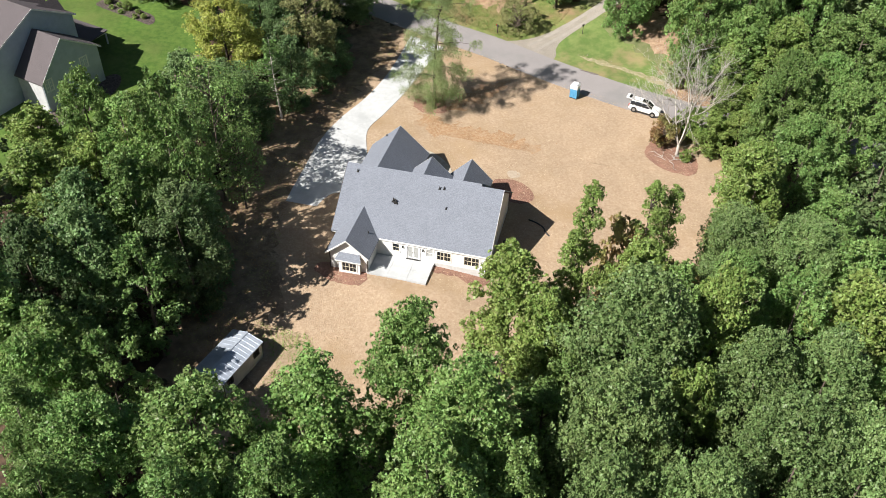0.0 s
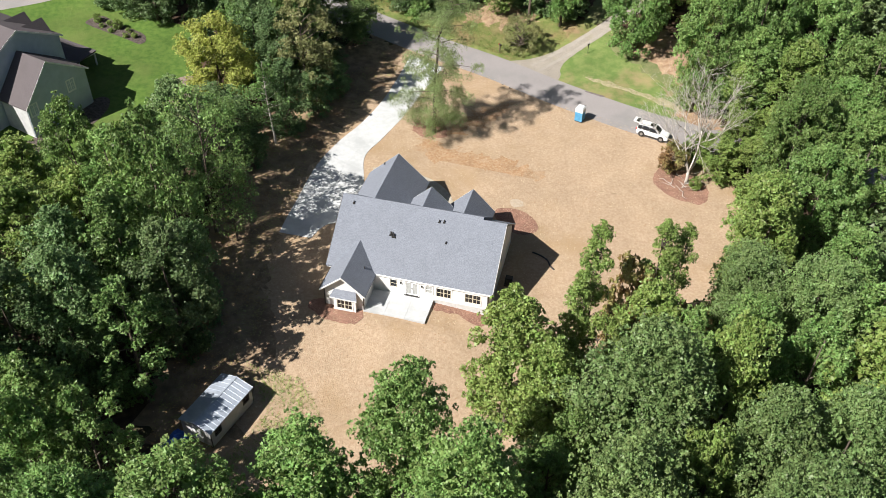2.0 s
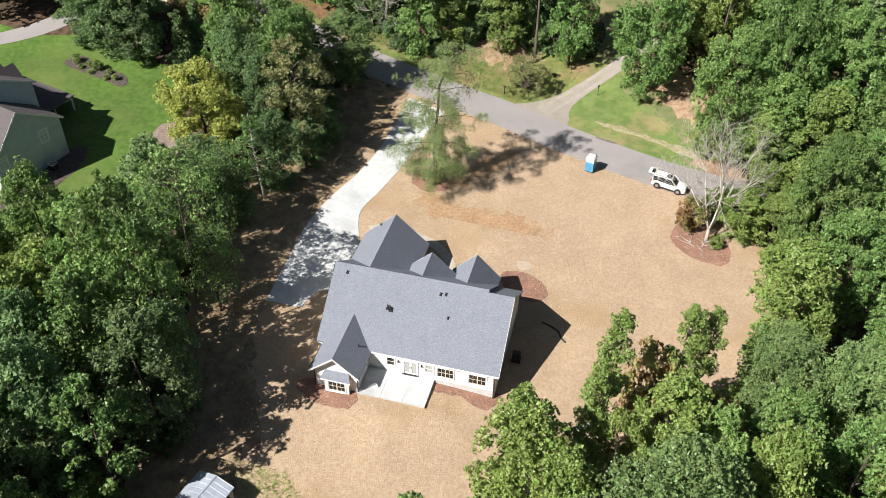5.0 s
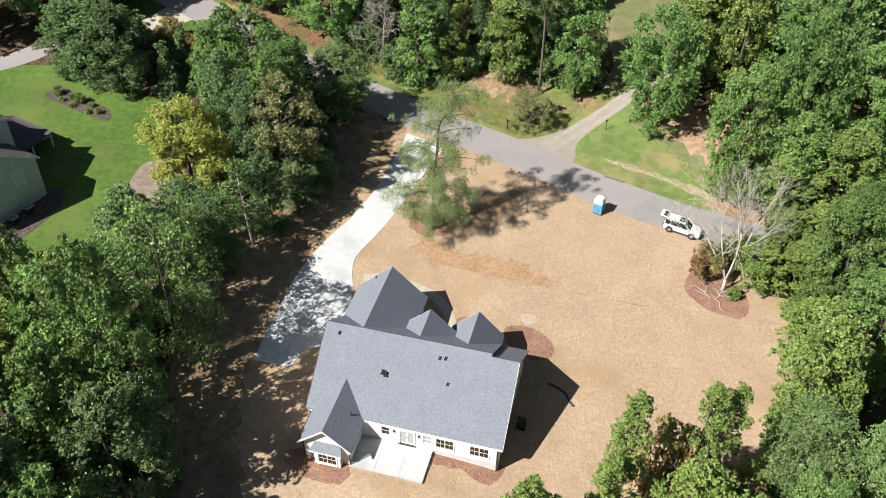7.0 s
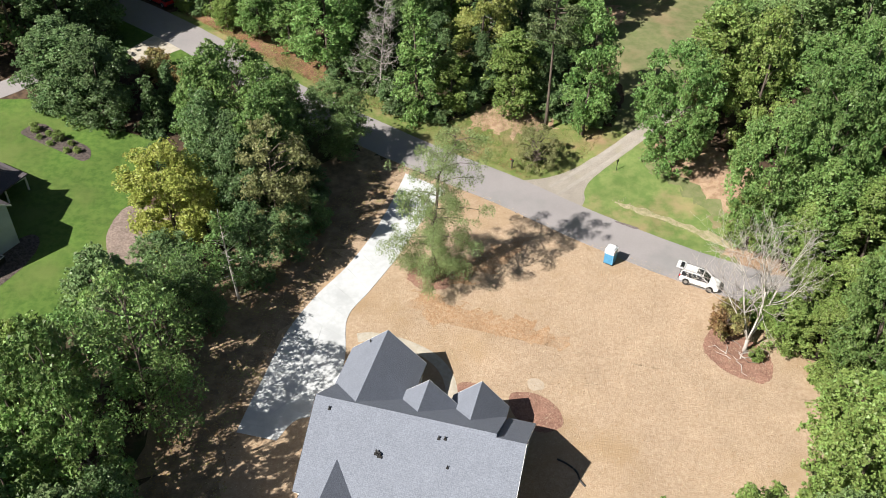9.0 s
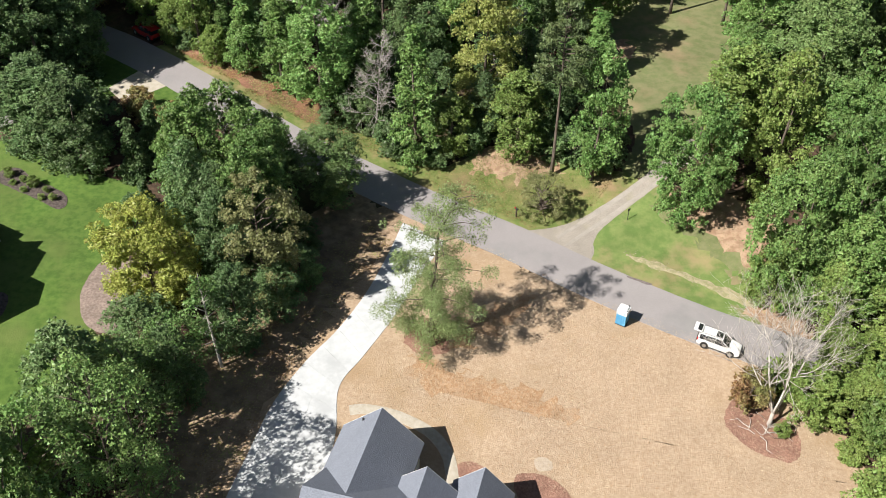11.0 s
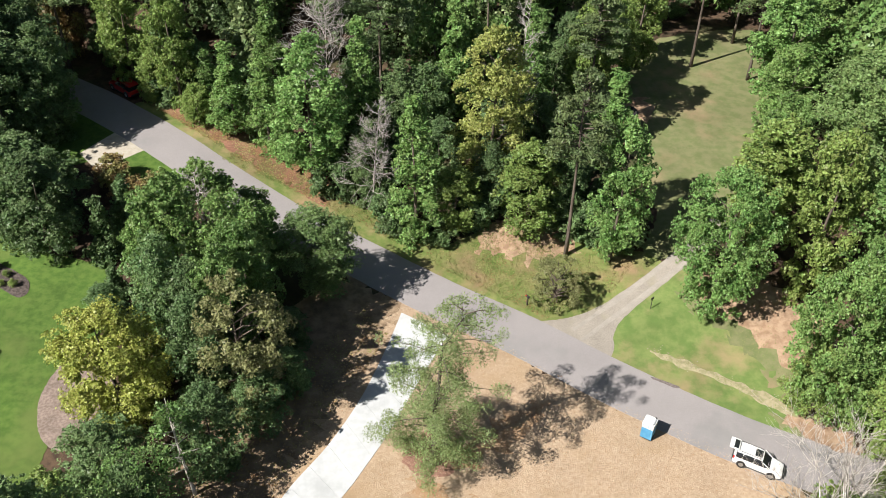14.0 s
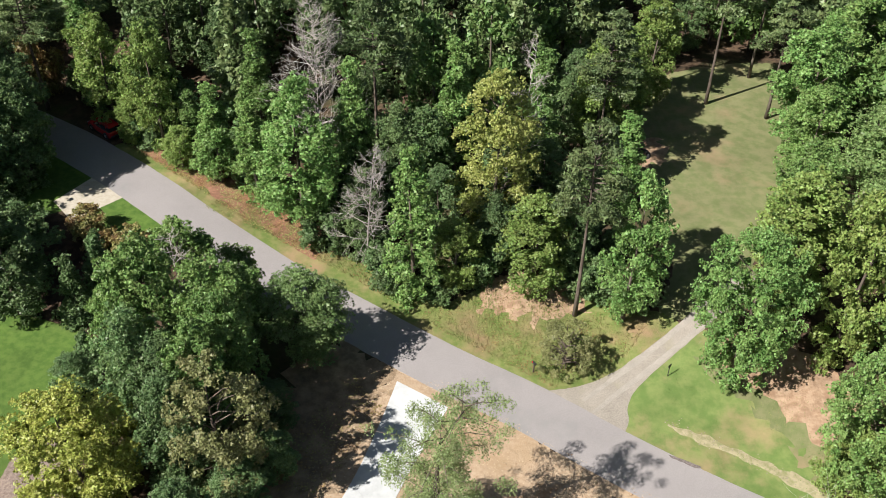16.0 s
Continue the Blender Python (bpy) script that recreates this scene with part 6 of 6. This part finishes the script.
BRUSH = [(-38.0, 152.0), (-36.0, 151.0), (-30.2, 149.2), (-28.2, 147.2), (-23.4, 144.7), (-19.4, 142.0), (-12.2, 136.8), (-10.2, 134.5), (-7.8, 132.5), (-6.6, 130.4), (-1.6, 129.0), (2.9, 130.7), (4.9, 132.0),
         (12.5, 129.3), (14.7, 128.5), (18.9, 127.1), (20.0, 128.9), (-13.4, 135.5), (-8.6, 135.5), (1.4, 132.8), (10.7, 132.2)]
for i, (x, y) in enumerate(BRUSH):
    STANDS.append(("brush", [(x, y, 2.6 + 1.7 * ((i * 7) % 5) / 4, 1.9 + 0.8 * ((i * 3) % 4) / 3)]))
for key, stand in STANDS:
    for x, y, H, R in stand:
        plant(key, x, y, H, R)


def inside(poly, x, y):
    hit = False
    for (x0, y0), (x1, y1) in zip(poly, poly[1:] + poly[:1]):
        if (y0 > y) != (y1 > y) and x < x0 + (y - y0) / (y1 - y0) * (x1 - x0):
            hit = not hit
    return hit


def near_line(line, x, y):
    return min((Vector((x, y)) - Vector(p)).length for p in line)


ROADLINE = [p.to_2d() for p in spline([(x, y, 0) for x, y in ROAD], 10)]
OPEN_GROUND = [[(12.7, 129.1), (23.3, 128.4), (25.3, 155.3), (14.1, 155.7)], [(30, 84), (30, 100), (38, 100), (44, 92), (40, 84)], [(-27, 39), (-27, 58), (-13, 58), (-13, 40)], [(-37, 84), (-37, 116), (-29.9, 130.4), (-5, 123), (-12, 108), (-22, 88)], LOT, LAWN_W, [(8, 114), (16, 108), (40, 98), (39.4, 110.8), (33.1, 119.9), (26.1, 128.2), (21.4, 125.9), (12.7, 130.8), (3.9, 130.7)],
               [(18.7, 123.6), (21.0, 138.9), (18.9, 149.4), (28.0, 161.4), (32.5, 172.8), (48.2, 174.3), (45.6, 161.9), (41.4, 146.9), (35.2, 135.6), (30.0, 125.4)],
               [(-60, 120), (-38, 122), (-29.9, 129.5), (-29.5, 139.2), (-39.3, 143.9), (-49.1, 138.1), (-61.1, 134.5)], [(-75, 80), (-34, 80), (-32, 104), (-42, 118), (-75, 118)]]

GLADE = [(18, 61), (18, 73), (30, 79), (30.6, 70), (27.5, 62.5)]


def woods():
    """The rest of the forest, set out unevenly wherever the ground is not open; the far rows are one joined wood."""
    rng = random.Random(9)
    far = {"dark": [], "bright": [], "pine": []}
    patterns = {}
    for leaf in far:
        g = np.random.default_rng(len(leaf))
        patterns[leaf] = [foliage(crown_puffs(17, 4.3 if leaf != "pine" else 3.4, 0.12, 70, 0.5, 1.4, g, 1.0, "cone" if leaf == "pine" else "round"), 2700, 0.6, g, 0.45, 220, 0.2, 0.45, 600) for _ in range(3)]
    stems = []
    y = 24.0
    while y < 214:
        step = 6.6 if y < 175 else 7.6
        x = -110.0
        while x < 108:
            px, py = x + rng.uniform(-2.2, 2.2), y + rng.uniform(-2.2, 2.2)
            x += step
            if abs(px) > 30 + 0.3 * max(py, 0):
                continue
            if any(inside(p, px, py) for p in OPEN_GROUND) or near_line(ROADLINE, px, py) < 6.6:
                continue
            if any((px - a) ** 2 + (py - b) ** 2 < (0.75 * r + 2.0) ** 2 for a, b, r in PLACED):
                continue
            H, R = rng.uniform(13.5, 19.5) if py < 130 else rng.uniform(15, 22), rng.uniform(3.2, 4.8)
            if py > 149 or py < 30 or abs(px) > 46:
                leaf = rng.choice(["dark", "dark", "bright", "pine"])
                c = rng.choice(patterns[leaf])
                w = rng.uniform(0, 6.283)
                turn = np.array([[math.cos(w), math.sin(w), 0], [-math.sin(w), math.cos(w), 0], [0, 0, 1]])
                z = ground_z(px, py)
                far[leaf].append(c @ turn * np.array([R / 4.0, R / 4.0, H / 17]) + np.array([px, py, z]))
                stems.append(([(px, py, z - 0.3), (px + 0.2, py, z + H * 0.5), (px, py + 0.1, z + H * 0.9)], [0.22, 0.16, 0.05]))
            else:
                key = rng.choice(["dark", "maple", "slim", "maple", "lime"] if px < 20 and py > 100 else ["dark", "maple", "slim", "maple"] if px < 8 else ["lime", "maple", "maple", "lime"])
                if not inside(GLADE, px, py):
                    plant(key, px, py, H, R)
        y += step
    for leaf, name, label in (("dark", "far_wood", "dark green far woodland canopy"), ("bright", "far_wood", "mid green far woodland canopy"), ("pine", "far_wood", "far pine tops in the wood")):
        tagged(new(name, blades(name, np.concatenate(far[leaf]), M_LEAF[leaf])), label, "woodland", kind="stuff")
    tagged(new("far_stems", wood_mesh("far_stems", stems, M_BARK)), "grey-brown trunks of the far wood", "woodland", kind="stuff")


woods()

# trees and undergrowth that close the gaps at the edges of the wood
INFILL = [
    ("lime", [(16.4, 148.6, 15, 3.8), (19.6, 153.8, 13.5, 3.6), (24.4, 160.8, 14, 3.6)]),
    ("evergreen", [(-36.4, 153.2, 15.5, 3.6), (-33.6, 118.0, 4.2, 1.8)]),
    ("rust", [(-52.0, 160.6, 9, 2.8), (22.6, 61.6, 9.5, 2.8)]),
    ("shrub", [(27.0, 66.8, 5.5, 2.6), (30.2, 72.0, 6.0, 2.8), (24.6, 64.0, 5.0, 2.4)]),
    ("slim", [(-10.8, 141.6, 18, 3.3), (-44.6, 158.6, 15, 3.4)]),
    ("dark", [(-6.0, 141.2, 13, 3.6), (-33.4, 114.6, 4.6, 2.2), (-3.2, 141.8, 12, 3.4), (5.6, 140.6, 11, 3.4), (9.6, 138.8, 10, 3.2)]),
    ("brush", [(-14.6, 144.4, 5, 3.0), (-10.0, 147.6, 5, 3.2), (-5.6, 138.4, 4.6, 2.8), (8.6, 136.4, 4.6, 2.8), (15.4, 140.2, 4.6, 2.6), (14.8, 134.0, 4.0, 2.4), (-26.6, 150.6, 5, 3.0), (-33.4, 155.2, 5, 3.0), (-40.0, 158.4, 5, 3.2), (-45.4, 160.6, 5, 3.2), (-19.0, 152.2, 5, 3.2), (-13.0, 139.6, 4.6, 2.6)]),
]
for key, stand in INFILL:
    for x, y, H, R in stand:
        plant(key, x, y, H, R)


def island_shrubs():
    rng = random.Random(4)
    for x, y, h, r in ((-50.6, 122.4, 1.3, 0.75), (-48.6, 121.6, 0.7, 0.55), (-47.2, 120.9, 1.4, 0.8), (-45.4, 119.9, 0.7, 0.5), (-44.2, 118.6, 0.8, 0.55), (-45.6, 118.6, 0.7, 0.5), (-49.6, 121, 0.6, 0.5), (-47.9, 119.9, 0.6, 0.5)):
        h0, r0 = NATURAL["shrub"]
        src = PROTO["shrub"][rng.randrange(2)]
        ob = copy_thing(src, pose(x, y, ground_z(x, y), 0, 0, rng.uniform(0, 360)) @ Matrix.Diagonal((r / r0 / src.scale.x, r / r0 / src.scale.y, h / h0 / src.scale.z, 1)))
        ob.name = "shrub"
        tagged(ob, "small clipped shrub in a dark mulch bed", "shrub", "shrubs in the island bed")


island_shrubs()


# ---------------------------------------------------------------- small loose cover
def strewn(name, outline, count, length, width, material, label, category, seed, lift=0.06, upright=0.12, keep_off=()):
    """Loose stalks, blades or leaves scattered over a patch of ground."""
    rng = random.Random(seed)
    xs, ys = [p[0] for p in outline], [p[1] for p in outline]
    corner = []
    while len(corner) < count * 3:
        x, y = rng.uniform(min(xs), max(xs)), rng.uniform(min(ys), max(ys))
        if not inside(outline, x, y) or any(inside(k, x, y) for k in keep_off):
            continue
        if noise.noise(Vector((x * 0.35, y * 0.35, seed))) < rng.uniform(-0.6, 0.25):
            continue
        a, l, w = rng.uniform(0, 6.283), length * rng.uniform(0.5, 1.3), width * rng.uniform(0.6, 1.3)
        z = ground_z(x, y) + lift
        c, s = math.cos(a), math.sin(a)
        corner += [(x - s * w, y + c * w, z), (x + s * w, y - c * w, z), (x + c * l, y + s * l, z + l * rng.uniform(0.3, 1.0) * upright * 2)]
    return tagged(new(name, blades(name, np.array(corner), material)), label, category, kind="stuff")



CORNERS = [HOUSE @ Vector(p) for p in ((-19, -3, 0), (-12.4, -3, 0), (-12.4, -2.7, 0), (-5.9, -2.7, 0), (-5.9, 0.4, 0), (0.2, 0.4, 0), (0.2, 17, 0), (-19, 17, 0))]
FOOTPRINT = [(p.x, p.y) for p in CORNERS]
DRIVE = [(-18.6, 79.5), (-17, 86.5), (-13.4, 97.2), (-8, 107), (-5, 118), (0, 115), (-5, 102.5), (-9.3, 95), (-9.2, 88), (-14.4, 79)]
strewn("straw_stalks", LOT, 30000, 0.26, 0.013, M_STALK, "loose pale straw stalks strewn over the lot", "straw", 21, keep_off=(FOOTPRINT, DRIVE))
strewn("straw_clods", LOT, 2500, 0.16, 0.05, M_STAIN, "small darker clods of straw and earth", "straw", 22, upright=0.25, keep_off=(FOOTPRINT, DRIVE))
VERGE = [(9.5, 117.4), (-1, 124), (-10.0, 130.6), (-18.0, 135.6), (-27.6, 139.8), (-25.7, 142.5), (-8.0, 133.6), (4.9, 130.7), (12.7, 130.8), (20.5, 126.0), (16.8, 121.1)]
strewn("fallen_leaves", VERGE, 5000, 0.16, 0.07, M_LEAF["rust"], "fallen brown leaves on the grass verge", "leaves", 23)
strewn("fallen_leaves", [(-14.0, 133.2), (-18.0, 135.4), (-24.4, 139.6), (-32.2, 145.4), (-38.6, 150.2), (-36.6, 152.6), (-29.8, 148.4), (-22.0, 143.0), (-14.8, 137.6)], 5000, 0.2, 0.09, M_LEAF["rust"], "rust-brown fallen leaves along the bank", "leaves", 24)
strewn("fallen_leaves", [(-26, 52), (-26, 78), (-20, 102), (-9, 118), (-6, 114), (-14, 98), (-18, 80), (-18, 56)], 6000, 0.18, 0.08, M_LEAF["rust"], "fallen brown leaves on shaded soil", "leaves", 25, keep_off=(DRIVE,))
strewn("grass_tufts", VERGE, 9000, 0.2, 0.03, M_ROUGH, "coarse green grass tufts on the verge", "grass", 26, upright=0.8)
strewn("grass_tufts", [(17.5, 115), (22.6, 120.7), (33.4, 115.6), (37.1, 104.8), (26, 107)], 2500, 0.1, 0.03, M_DRYLAWN, "coarse green grass tufts beside the lane", "grass", 27, upright=0.8)
strewn("grass_tufts", [(-20, 50), (-14, 49), (-10, 54), (-13, 60), (-19, 62), (-16, 56)], 2500, 0.25, 0.03, M_LEAF["lime"], "thin weeds sprouting through straw", "grass", 28, upright=0.7)
